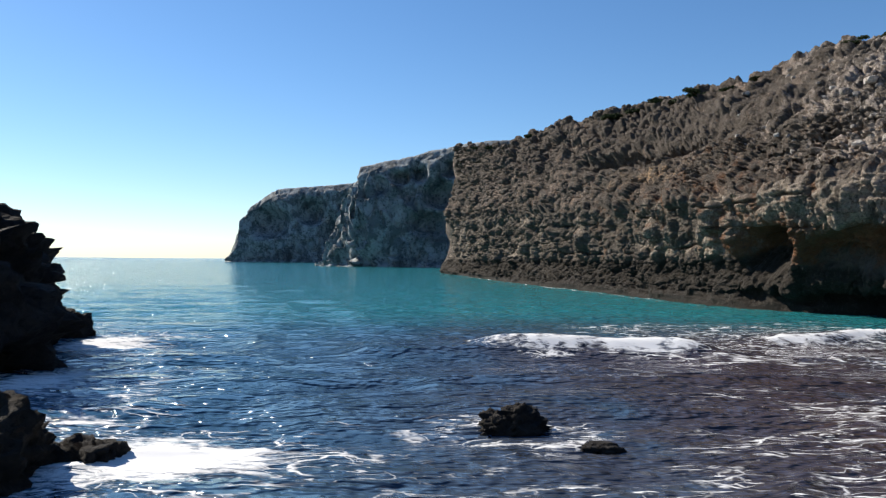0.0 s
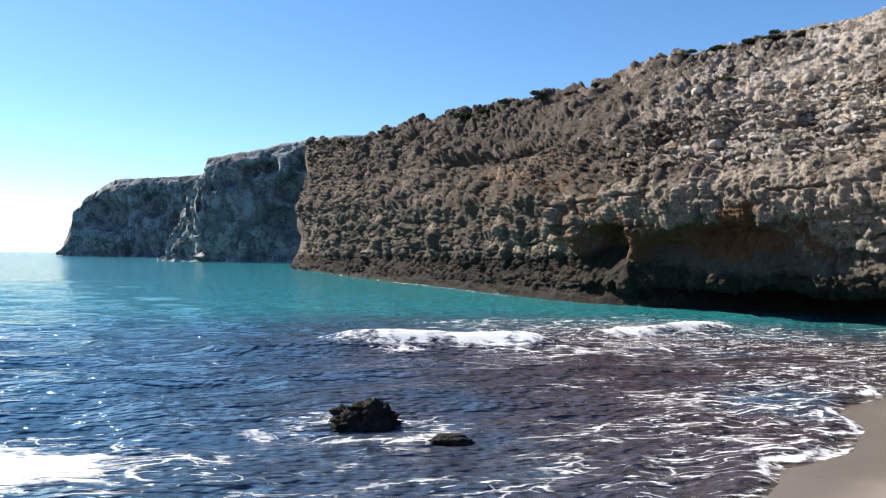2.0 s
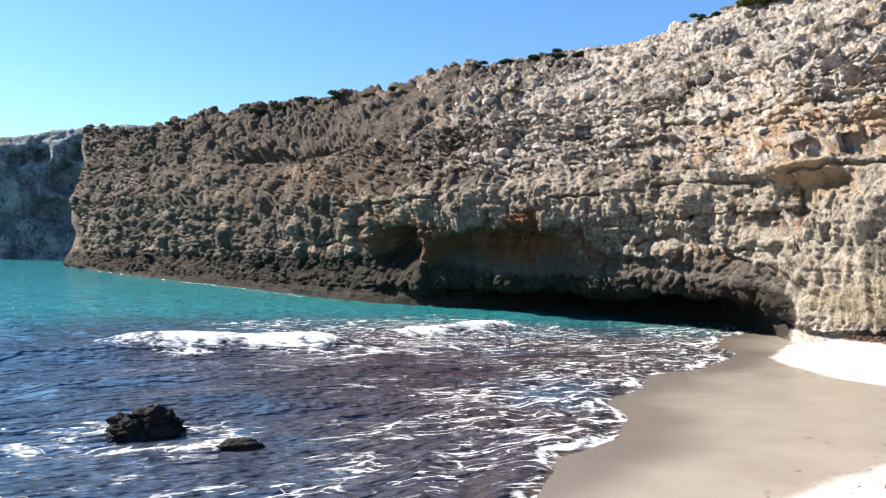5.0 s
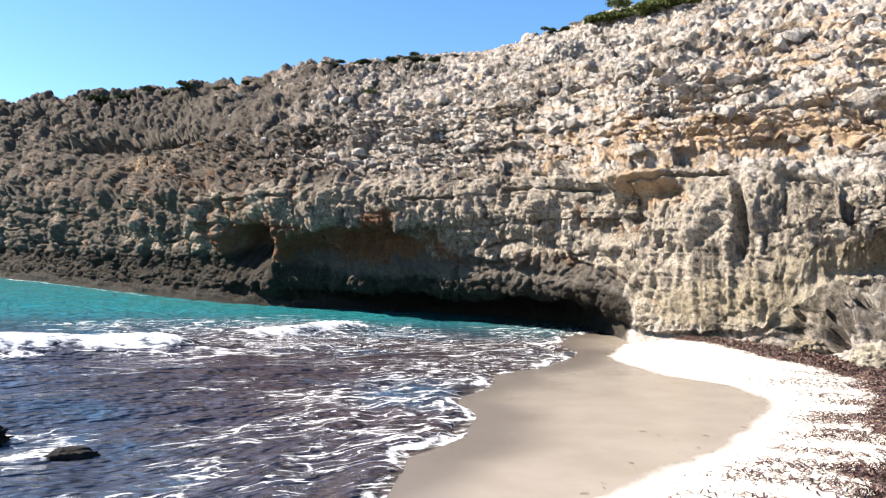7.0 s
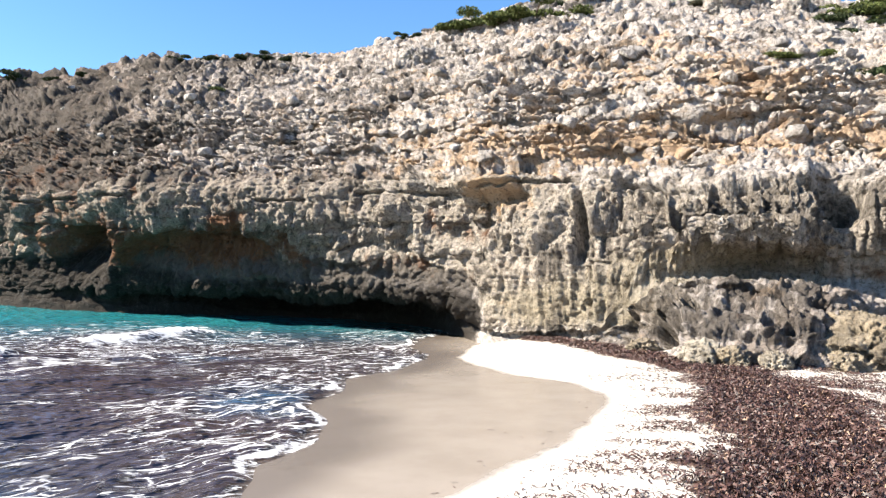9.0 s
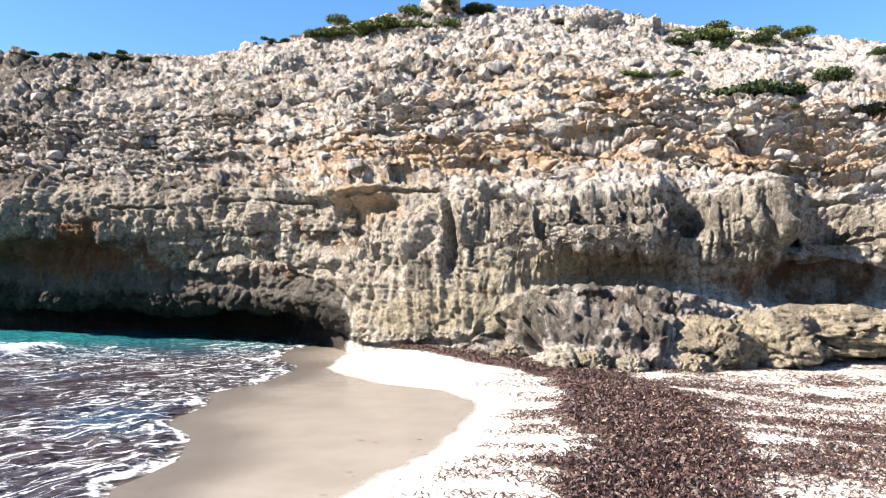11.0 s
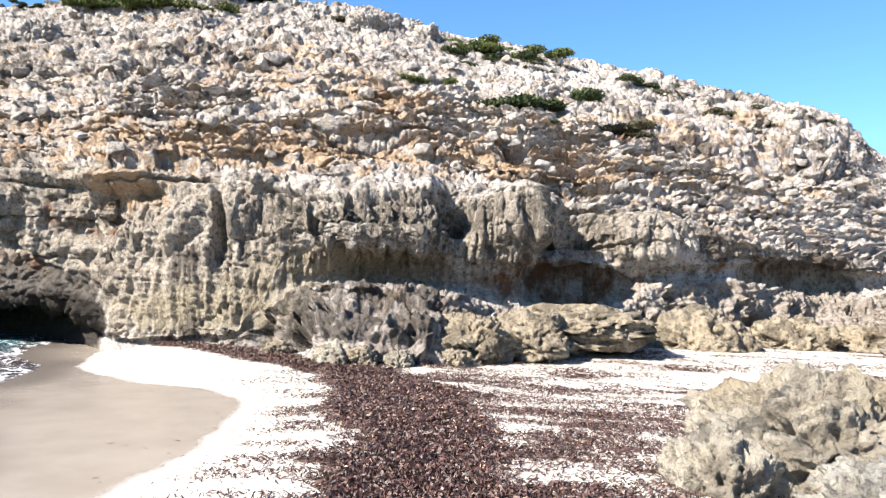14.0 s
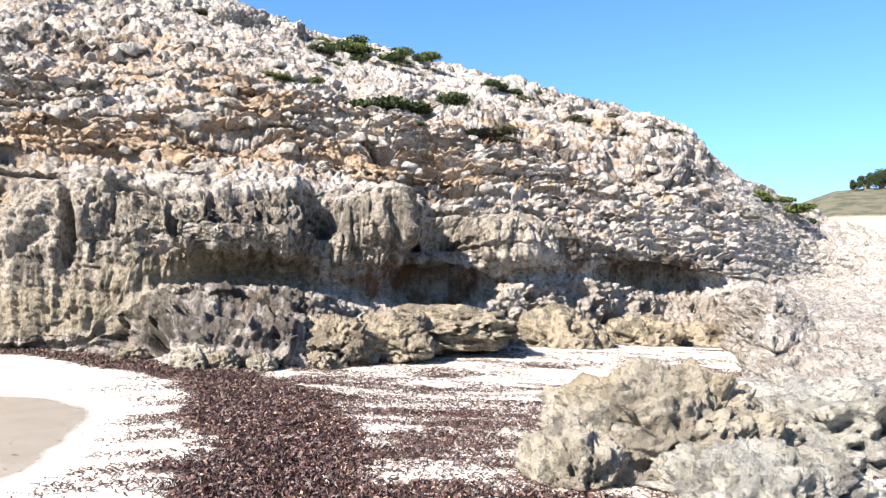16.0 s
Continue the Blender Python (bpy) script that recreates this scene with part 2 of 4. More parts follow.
def sand_material():
    mat, t, s = material("beach_sand")
    here = place(t)
    fine, mid = grain(t, here, 60.0, 4.0, 0.7), grain(t, here, 1.2, 6.0, 0.6)
    dry = mix(t, ramp(t, mid, 0.3, 0.7), (0.50, 0.465, 0.42), (0.44, 0.40, 0.35))
    wet = mix(t, ramp(t, mid, 0.3, 0.7), (0.27, 0.235, 0.20), (0.235, 0.202, 0.168))
    dryness = ramp(t, calc(t, "ADD", attr(t, "dry"), calc(t, "MULTIPLY", calc(t, "SUBTRACT", mid, 0.5), 0.5)), -0.12, 0.12)
    wet = mix(t, attr(t, "soaked"), wet, (0.135, 0.115, 0.10))
    col = mix(t, dryness, wet, dry)
    weed = calc(t, "ADD", attr(t, "weed"), calc(t, "MULTIPLY", calc(t, "SUBTRACT", grain(t, here, 4.5, 8.0, 0.75), 0.5), 1.9))
    weedy = ramp(t, weed, 0.62, 0.78)
    col = mix(t, weedy, col, mix(t, ramp(t, grain(t, here, 22.0, 4.0, 0.7), 0.35, 0.65), (0.022, 0.012, 0.010), (0.13, 0.075, 0.052)))
    col = mix(t, ramp(t, attr(t, "inland"), 0.3, 0.7), col, mix(t, mid, (0.30, 0.27, 0.18), (0.42, 0.36, 0.25)))
    t.links.new(col, s.inputs["Base Color"])
    t.links.new(ramp(t, dryness, 0.0, 1.0, 0.24, 0.95), s.inputs["Roughness"])
    s.inputs["Specular IOR Level"].default_value = 0.35
    relief = calc(t, "ADD", calc(t, "MULTIPLY", fine, calc(t, "ADD", calc(t, "MULTIPLY", dryness, 0.25), 0.02)), calc(t, "MULTIPLY", grain(t, here, 6.0, 5.0, 0.6), calc(t, "MULTIPLY", dryness, 1.0)))
    bump(t, s, relief, 0.6, 0.05)
    return mat


def water_material():
    mat, t, s = material("sea_water")
    here = place(t)
    body = mix(t, attr(t, "teal"), (0.024, 0.072, 0.130), (0.018, 0.165, 0.185))
    body = mix(t, calc(t, "MULTIPLY", attr(t, "silt"), ramp(t, grain(t, here, 0.35, 5.0, 0.6), 0.2, 0.5)), body, (0.046, 0.034, 0.038))
    body = mix(t, attr(t, "sandy"), body, (0.07, 0.052, 0.047))
    s.inputs["Roughness"].default_value = 0.10
    s.inputs["IOR"].default_value = 1.33
    t.links.new(body, s.inputs["Base Color"])
    ripples = calc(t, "ADD", grain(t, place(t, (0.6, 1.4, 1.0)), 1.5, 2.0, 0.55, 0.4), calc(t, "MULTIPLY", grain(t, place(t, (0.8, 1.3, 1.0)), 6.0, 1.0, 0.5), 0.45))
    # foam: lace with open meshes, short drawn-out flecks, and solid white on the crests; its density also holds painted
    # glitter
    density = attr(t, "foam")
    patch = calc(t, "ADD", calc(t, "MULTIPLY", grain(t, place(t, (0.5, 1.3, 1.0)), 1.3, 6.0, 0.7, 0.5), 0.6), calc(t, "MULTIPLY", grain(t, place(t, (0.6, 1.2, 1.0)), 0.4, 3.0, 0.6), 0.4))
    wobble = t.nodes.new("ShaderNodeTexNoise")
    wobble.inputs["Scale"].default_value, wobble.inputs["Detail"].default_value = 1.1, 5.0
    t.links.new(here, wobble.inputs["Vector"])
    shift = t.nodes.new("ShaderNodeVectorMath")
    shift.operation = "MULTIPLY_ADD"
    t.links.new(wobble.outputs["Color"], shift.inputs[0])
    shift.inputs[1].default_value = (0.8, 0.8, 0.0)
    t.links.new(place(t, (0.42, 1.15, 0.0)), shift.inputs[2])
    threads = []
    for scale, width in ((1.15, 0.030), (2.9, 0.035)):
        lace = t.nodes.new("ShaderNodeTexVoronoi")
        lace.feature = "DISTANCE_TO_EDGE"
        lace.inputs["Scale"].default_value = scale
        t.links.new(shift.outputs[0], lace.inputs["Vector"])
        threads.append(ramp(t, lace.outputs["Distance"], 0.0, width, 1.0, 0.0))
    gaps = ramp(t, grain(t, place(t, (0.7, 1.3, 1.0)), 2.4, 4.0, 0.6), 0.44, 0.56)
    line = calc(t, "MULTIPLY", calc(t, "MAXIMUM", threads[0], calc(t, "MULTIPLY", threads[1], 0.7)), gaps)
    flecks = ramp(t, grain(t, place(t, (0.55, 1.9, 1.0)), 6.5, 3.0, 0.55, 0.3), 0.62, 0.67)
    some = ramp(t, calc(t, "ADD", patch, calc(t, "MULTIPLY", density, 0.46)), 0.61, 0.73)
    froth = calc(t, "ADD", calc(t, "MULTIPLY", grain(t, place(t, (0.7, 1.3, 1.0)), 5.0, 5.0, 0.7, 0.6), 0.9), calc(t, "MULTIPLY", patch, 0.4))
    solid = ramp(t, calc(t, "ADD", calc(t, "MULTIPLY", density, 0.8), froth), 1.15, 1.38)
    foam = calc(t, "MAXIMUM", calc(t, "MULTIPLY", calc(t, "MAXIMUM", line, flecks), some), solid, clamp=True)
    bump(t, s, ripples, 1.0, 0.28)
    white = node(t, "BsdfDiffuse", Color=(0.70, 0.71, 0.72, 1))
    shade = t.nodes.new("ShaderNodeMixShader")
    clear = t.nodes.new("ShaderNodeBsdfTransparent")
    film = t.nodes.new("ShaderNodeMixShader")
    t.links.new(attr(t, "body"), film.inputs[0])
    t.links.new(clear.outputs[0], film.inputs[1])
    t.links.new(s.outputs[0], film.inputs[2])
    t.links.new(foam, shade.inputs[0])
    t.links.new(film.outputs[0], shade.inputs[1])
    t.links.new(white.outputs[0], shade.inputs[2])
    t.links.new(shade.outputs[0], t.nodes["Material Output"].inputs[0])
    return mat


def leaf_material(name, a, b):
    mat, t, s = material(name)
    g = t.nodes.new("ShaderNodeNewGeometry")
    col = mix(t, g.outputs["Random Per Island"], a, b)
    t.links.new(mix(t, ramp(t, grain(t, place(t), 1.5), 0.35, 0.7, 0.0, 0.5), col, a), s.inputs["Base Color"])
    s.inputs["Roughness"].default_value = 0.8
    s.inputs["Specular IOR Level"].default_value = 0.2
    return mat


def plain(name, a, b, rough, scale=8.0):
    mat, t, s = material(name)
    t.links.new(mix(t, grain(t, place(t), scale), a, b), s.inputs["Base Color"])
    s.inputs["Roughness"].default_value = rough
    return mat


MAT_SAND, MAT_WATER = sand_material(), water_material()
MAT_LEAF = leaf_material("shrub_leaves", (0.020, 0.033, 0.012), (0.048, 0.060, 0.024))
MAT_LEAF_LIGHT = leaf_material("light_shrub_leaves", (0.05, 0.07, 0.015), (0.095, 0.105, 0.035))
MAT_LEAF_DRY = leaf_material("dry_shrub_leaves", (0.035, 0.035, 0.02), (0.09, 0.08, 0.045))


def weed_material():
    mat, t, s = material("dry_seaweed")
    g = t.nodes.new("ShaderNodeNewGeometry")
    r = g.outputs["Random Per Island"]
    col = mix(t, ramp(t, r, 0.0, 0.8), (0.016, 0.008, 0.007), (0.088, 0.044, 0.035))
    col = mix(t, ramp(t, r, 0.94, 1.0), col, (0.30, 0.20, 0.13))
    t.links.new(col, s.inputs["Base Color"])
    s.inputs["Roughness"].default_value = 0.55
    return mat


MAT_WEED = weed_material()
MAT_TWIG = plain("twigs", (0.10, 0.07, 0.05), (0.20, 0.15, 0.11), 0.85)

# ---- ground, sea and cliff ----
SHORE = [(-40, 1), (-14, 3), (-8, 3.6), (-3, 4.0), (0, 4.1), (2.2, 4.4), (3.4, 5.6), (4.6, 6.9), (5.8, 7.4), (6.7, 8.4), (7.2, 9.6), (8.6, 10.3), (9.6, 11.5), (11.6, 12.1), (14.3, 13.9), (15.6, 16.0), (19, 18.4), (30, 20)]
WETLINE = [(-40, -2), (-14, 1), (0, 2.6), (4.4, 4.5), (7.9, 5.3), (11, 6.6), (12.1, 8), (12.3, 9.7), (13.8, 12.4), (16.5, 14.4), (30, 18)]
BANK = [(0.5, -0.9), (4.0, 1.0), (6.4, 2.1), (9.3, 3.2), (12.5, 4.7), (15.0, 6.1)]
BANK_FOOT = [(14.2, 5.6), (15.3, 8.2), (16.4, 10.7), (17.2, 12.6)]


def seabed_and_sand(x, y):
    d = side_of(SHORE, x, y)
    dry = side_of(WETLINE, x, y)
    r = np.hypot(x, y)
    p = np.stack([x, y, 0 * x], -1)
    z = np.where(d > 0, 0.22 * (1 - np.exp(-np.clip(d, 0, 99) * 0.28)), np.maximum(-0.075 * -d, -3.0))
    z = z + 0.16 * smooth(-0.3, 2.5, dry) + 0.05 * fbm(p * 0.5, 3, 5) * 1.0 * smooth(0, 1.5, dry) + 0.012 * fbm(p * 4.0, 3, 9) * smooth(0, 0.6, dry)
    z = z + 0.55 * smooth(16, 23, x) * smooth(9, 3, y) + 0.18 * smooth(14, 17, x) * smooth(0.0, 1.5, dry) * smooth(3, 9, y)
    return z + 6.0 * smooth(60, 160, x) * smooth(10, -20, y), d, dry, r


def weed_cover(x, y):
    """How much seaweed lies on the sand, 0..1."""
    p = np.stack([x, y, 0 * x], -1)
    w = fbm(p * 0.7, 4, 21)
    bank = np.abs(side_of(BANK, x, y))
    foot = np.abs(side_of(BANK_FOOT, x, y))
    line = fbm(p * np.array((2.6, 0.9, 1)), 4, 35)
    half = 1.0 + 0.45 * w + 0.35 * line
    cover = smooth(0.6, -0.45, bank - half)
    cover = np.maximum(cover, smooth(0.35, -0.25, foot - 0.45 - 0.25 * w) * 0.95)
    east = smooth(0.0, 0.8, side_of(BANK, x, y)) * smooth(9.5, 1.0, bank)
    spread = east * (0.54 + 0.35 * fbm(p * np.array((0.5, 0.3, 1)), 3, 31) + 0.5 * line)
    west = smooth(0.3, -0.2, side_of(BANK, x, y)) * smooth(4.0, 0.4, bank) * (0.38 + 0.7 * line)
    back = smooth(10.5, 13, x) * smooth(8, 5, y) * (0.34 + 0.65 * line + 0.35 * w)
    dry = side_of(WETLINE, x, y)
    return np.clip(np.maximum(np.maximum(cover, back), np.maximum(spread, west)), 0, 1) * smooth(0.0, 0.8, dry) * smooth(1.0, 3.2, x)


def polar(a0, a1, na, rs):
    a = np.radians(np.linspace(a0, a1, na))[:, None]
    return np.sin(a) * rs[None, :], np.cos(a) * rs[None, :]


def build_ground():
    rs = np.concatenate([np.linspace(0, 3, 14), np.geomspace(3.1, 40, 150), np.geomspace(42, 3500, 34)])
    x, y = polar(0, 360, 541, rs)
    z, d, dry, r = seabed_and_sand(x, y)
    v = np.stack([x, y, z], -1)
    me = grid_mesh("ground", v, MAT_SAND, {"dry": dry, "weed": weed_cover(x, y), "soaked": smooth(1.3, 0.2, d + 0.5 * fbm(np.stack([x, y, 0 * x], -1) * 0.6, 3, 56)), "inland": smooth(45, 60, x) * smooth(20, 0, y) + 0 * d}, flip=True)
    return tagged(new("ground", me), "white beach sand, wet and tan towards the sea", "beach", kind="structure")


def build_sea():
    rs = np.concatenate([np.geomspace(3.2, 60, 330), np.geomspace(61, 3800, 60)])
    x, y = polar(-80, 62, 640, rs)
    ground, d, dry, r = seabed_and_sand(x, y)
    p = np.stack([x * 0.35 + y * 0.10, y * 0.95 - x * 0.15, 0 * x], -1)
    calm = smooth(0.2, 6.0, -d) * (0.35 + 0.65 * smooth(60, 10, r))
    z = 0.10 * calm * fbm(p * 0.55, 3, 41) + 0.05 * calm * (1 - 2 * np.abs(vnoise(p * 1.3, 44))) + 0.015 * smooth(40, 15, r) * smooth(0.0, 2.0, -d) * vnoise(p * 4.0, 47)
    q = np.stack([x * 0.5, 0 * y, 0 * x], -1)
    # two breakers that run towards the beach and the cliff
    first, second = smooth(-0.3, 1.6, x) * smooth(6.6, 5.0, x), smooth(6.6, 8.4, x) * smooth(14.0, 11.5, x)
    ends = np.maximum(first, second)
    crest = np.where(x < 6.6, 17.2, 19.3 + 0.42 * (x - 8)) + 0.55 * fbm(q * 0.9, 3, 51)
    z = z + 0.20 * ends * np.where(y > crest, bell(y, crest, 1.3), bell(y, crest, 0.32)) + 0.16 * smooth(-3.5, -0.5, x) * smooth(7.5, 5.0, x) * bell(y, 16.9, 1.0)
    swell = 12.6 + 0.5 * fbm(q * 0.5, 3, 53) + 0.12 * x
    z = z + 0.10 * smooth(-6, 0, x) * smooth(8.5, 5.0, x) * np.where(y > swell, bell(y, swell, 1.0), bell(y, swell, 0.5))
    edge = -d + 0.35 * fbm(np.stack([x, y, 0 * x], -1) * 0.8, 3, 55)
    z = z + 0.045 * bell(edge, 0.22, 0.16) + 0.05 * bell(edge, 1.05, 0.2) + 0.05 * smooth(2.5, 5, x) * smooth(11, 8.5, x) * np.where(edge > 1.75, bell(edge, 1.75, 0.6), bell(edge, 1.75, 0.22)) + 0.05 * smooth(3, 5, x) * smooth(10.5, 8.5, x) * np.where(edge > 0.4, bell(edge, 0.4, 0.5), bell(edge, 0.4, 0.13))
    foam = ends * (0.98 + 0.3 * fbm(q * 2.6, 2, 52) + 0.35 * fbm(np.stack([x, y, 0 * x], -1) * 2.5, 3, 49)) * np.where(y < crest, bell(y, crest - 0.1, 0.6), bell(y, crest, 0.3))
    foam = np.maximum(foam, 0.54 * smooth(1.0, 6.0, x) * smooth(29, 22, y) * smooth(12.5, 16.5, y) * smooth(16.5, 13.0, x))
    foam = np.maximum(foam, (0.75 + 0.6 * fbm(np.stack([x, y, 0 * x], -1) * 1.3, 2, 50)) * bell(edge, 0.12, 0.13))
    foam = np.maximum(foam, 0.62 * bell(edge, 0.9, 0.3))
    foam = np.maximum(foam, 0.7 * smooth(3, 5, x) * smooth(10.5, 8.5, x) * bell(edge, 0.47, 0.14))
    foam = np.maximum(foam, 0.7 * smooth(3.0, 5.5, x) * smooth(11, 8.5, x) * bell(edge, 1.75, 0.22))
    foam = np.maximum(foam, 0.41 * smooth(6.5, 1.0, edge) * smooth(-6, -1, x) + 0.16 * smooth(3.5, 0.5, edge) * smooth(3.5, 6, x))
    foam = np.maximum(foam, 0.66 * bell(np.hypot((x - 0.9) * 0.7, (y - 9.3)), 0.6, 0.4))
    # white wash round the dark rocks: foam together with painted sun glitter
    foam = np.maximum(foam, 1.0 * bell(np.hypot((x + 2.9) * 0.8, y - 7.8), 0, 1.7))
    foam = np.maximum(foam, 0.95 * bell(np.hypot(x + 6.4, (y - 12.8) * 0.6), 0, 1.5))
    foam = np.maximum(foam, 0.95 * bell(np.hypot(x + 7.8, (y - 18.2) * 0.6), 0, 1.7))
    # sun glitter painted as white flecks along the path below the sun
    foam = np.maximum(foam, 0.60 * bell(np.degrees(np.arctan2(x, y)), -25, 8) * smooth(5, 7, r) * smooth(34, 18, r))
    foam = np.maximum(foam, 0.14 * smooth(11.5, 9, np.hypot(x, y)))
    foam = np.maximum(foam, 0.95 * bell(r - spline(TOE_R, np.degrees(np.arctan2(x, y))), -1.0, 0.5) * smooth(28, 60, r) * smooth(140, 100, r) * (x > 0))
    teal = smooth(18, 32, r) * smooth(1500, 60, r) * (0.7 + 0.3 * smooth(-18, 8, np.degrees(np.arctan2(x, y))))
    silt = 0.95 * smooth(32, 15, r) * smooth(-5, 5, x) + 0.6 * smooth(30, 12, r) * smooth(4, 9, x)
    depth = z - ground
    me = grid_mesh("sea", np.stack([x, y, z], -1), MAT_WATER,
                   {"foam": np.clip(foam, 0, 1), "teal": np.clip(teal, 0, 1), "silt": np.clip(silt, 0, 1), "sandy": smooth(0.06, 0.0, depth),
                    "body": 0.55 + 0.45 * smooth(0.0, 0.07, depth)}, flip=True)
    return tagged(new("sea", me), "teal and dark blue sea with white foam threads", "water", kind="structure")


# the cliff round the cove: knots of (heading, value); r and z of toe, ledge, notch, overhang, brow and ridge
TOE_R = [(-0.8, 160), (0.6, 112), (5, 71), (9, 57), (15, 43), (21, 36), (28, 34), (37, 34), (45, 31), (48.5, 25), (50, 22.3), (53, 21.5), (55, 20.9), (57, 20.3), (59.5, 19.2), (62, 18.1), (66, 17.1), (71, 17), (75, 18.1), (78, 19.2), (82, 20.0), (86, 21.2), (90, 22.4), (93, 23.3), (99, 25), (101, 25), (102.3, 22), (103.5, 16), (105, 12.5), (108, 10.6), (114, 9.6), (126, 9)]
LEDGE_D = [(0.6, 0.3), (49, 0.2), (56, 0.3), (60, 0.5), (74, 0.6), (76.5, 0.2), (78, -0.7), (84, -0.8), (87, -0.5), (89, 0.3), (103, 0.8), (108, 4.0), (126, 5.0)]
LEDGE_Z = [(-0.8, 0.35), (15, 0.4), (37, 0.5), (48, 0.45), (50, 0.32), (57, 0.45), (58.6, 0.55), (59.8, 1), (63, 1.1), (70, 1.2), (78, 0.95), (84, 1.05), (88, 1.15), (93, 1.2), (99, 1.1), (103, 1.1), (108, 1.1), (126, 1)]
BACK_D = [(0.6, 0.3), (49, 0.25), (57, 0.25), (59.2, 0.5), (60.5, 0.8), (61.5, 1.1), (63, 1.5), (66, 1.9), (70, 2.0), (76, 1.4), (80, 1.4), (84, 1.2), (87, 0.8), (92, 0.9), (95, 1.5), (99, 2.2), (103, 2.8), (108, 6.5), (126, 8)]
BACK_Z = [(-0.8, 0.38), (15, 0.45), (37, 0.7), (48, 0.6), (50, 0.34), (57, 0.52), (59, 0.9), (60.5, 1.4), (61.5, 1.65), (63, 1.9), (68, 2.1), (72, 2.05), (78, 1.6), (82, 1.65), (85, 2.0), (88, 2.5), (93, 2.7), (99, 2.5), (103, 2.2), (108, 1.5), (126, 1.35)]
NOTCH_D = [(0.6, 0.4), (49, 0.3), (54, 0.3), (57, 0.3), (59.2, 0.6), (60.5, 1.1), (61.5, 1.6), (63, 2.2), (65, 3.0), (67, 3.7), (71, 3.7), (73.5, 2.9), (78, 1.8), (80, 2.0), (83, 1.9), (86, 1.4), (88, 1.1), (92, 1.2), (95, 1.9), (97, 2.8), (99, 2.8), (103, 3.2), (108, 9), (126, 12)]
NOTCH_Z = [(-0.8, 0.4), (0.6, 0.4), (15, 0.5), (25, 0.8), (37, 0.9), (48, 0.7), (50, 0.35), (57, 0.6), (59.2, 1.2), (60.5, 1.9), (62, 2.15), (64, 2.25), (66, 2.3), (71, 2.3), (73, 2.25), (80, 2.3), (83, 2.35), (85, 2.5), (88, 2.85), (93, 3), (99, 2.8), (103, 2.6), (108, 1.9), (126, 1.7)]
HANG_R = [(-0.8, 158.3), (0.6, 112), (5, 71.3), (9, 57.4), (15, 43.4), (21, 35.8), (28, 32.2), (37, 28.6), (44, 25.4), (48, 23.2), (50, 22.0), (52, 21.5), (56, 20.5), (58, 20.1), (60.5, 19.75), (61.5, 19.6), (63, 19.2), (65, 18.8), (66, 18.7), (70, 18.8), (72.2, 19.5), (73.2, 19.7), (75, 19.8), (78.6, 20.0), (80.3, 21.1), (84, 21.7), (88, 22.2), (93, 24.4), (99, 26.8), (103, 29.5), (108, 32), (126, 34)]
HANG_Z = [(-0.8, 0.7), (0.6, 0.5), (9, 0.5), (15, 0.7), (20, 0.85), (28, 0.95), (40, 1.05), (45, 1.15), (47, 1.15), (48.6, 0.85), (50, 0.45), (52, 0.5), (57, 0.7), (58, 0.7), (59.2, 1.3), (60.5, 2.4), (61.5, 3.0), (63, 3.1), (71, 3.15), (72.6, 2.8), (74, 2.75), (78.5, 2.8), (81, 2.9), (84, 3.1), (90, 3.3), (99, 3.15), (103, 2.9), (108, 2.7), (126, 2.6)]
BROW_R = [(-0.8, 160), (0.6, 112), (5, 71), (9, 57), (15, 42.5), (21, 34.4), (28, 30.2), (37, 27), (44, 24.2), (50, 22.1), (53, 21.6), (56, 21.1), (60, 20.7), (64, 20.1), (66, 20.0), (70, 20.0), (73, 20.5), (75, 20.7), (78.3, 20.7), (80.6, 21.9), (84, 22.4), (88, 22.8), (93, 24.3), (99, 26.8), (103, 30.0), (108, 38), (126, 42)]
BROW_Z = [(-0.8, 8.6), (0.6, 7.8), (5, 6.2), (9, 5.6), (15, 5.1), (21, 4.95), (28, 5.1), (37, 5.2), (44, 5.05), (50, 4.95), (56, 4.9), (62, 4.8), (70, 4.8), (78, 5), (84, 4.7), (87, 4.1), (93, 3.85), (98, 3.7), (103, 3.5), (105, 3.5), (108, 3.6), (126, 3.6)]
RIDGE_R = [(-0.8, 166), (0.6, 118), (5, 82), (16.5, 56), (29, 42), (42, 37.5), (50, 37), (58, 38), (70, 40), (80, 40), (87, 38.5), (98, 38), (102, 41), (108, 52), (126, 60)]
RIDGE_E = [(-0.8, 6.8), (0.6, 8.1), (5, 8.6), (8.7, 9.95), (13, 10.75), (16.5, 11.65), (21, 12.35), (26, 13.95), (29, 14.45), (37, 15.25), (42.5, 16.75), (46.5, 17.7), (49, 18.3), (53, 19.4), (58, 19.7), (63, 19.8), (71, 18.7), (78, 17.5), (87, 15.8), (92.5, 14.2), (98.4, 12.7), (100.5, 10.9), (102.2, 9.2), (104, 8.2), (106.5, 6.7), (109, 5.6), (114, 4.8), (126, 4.2)]
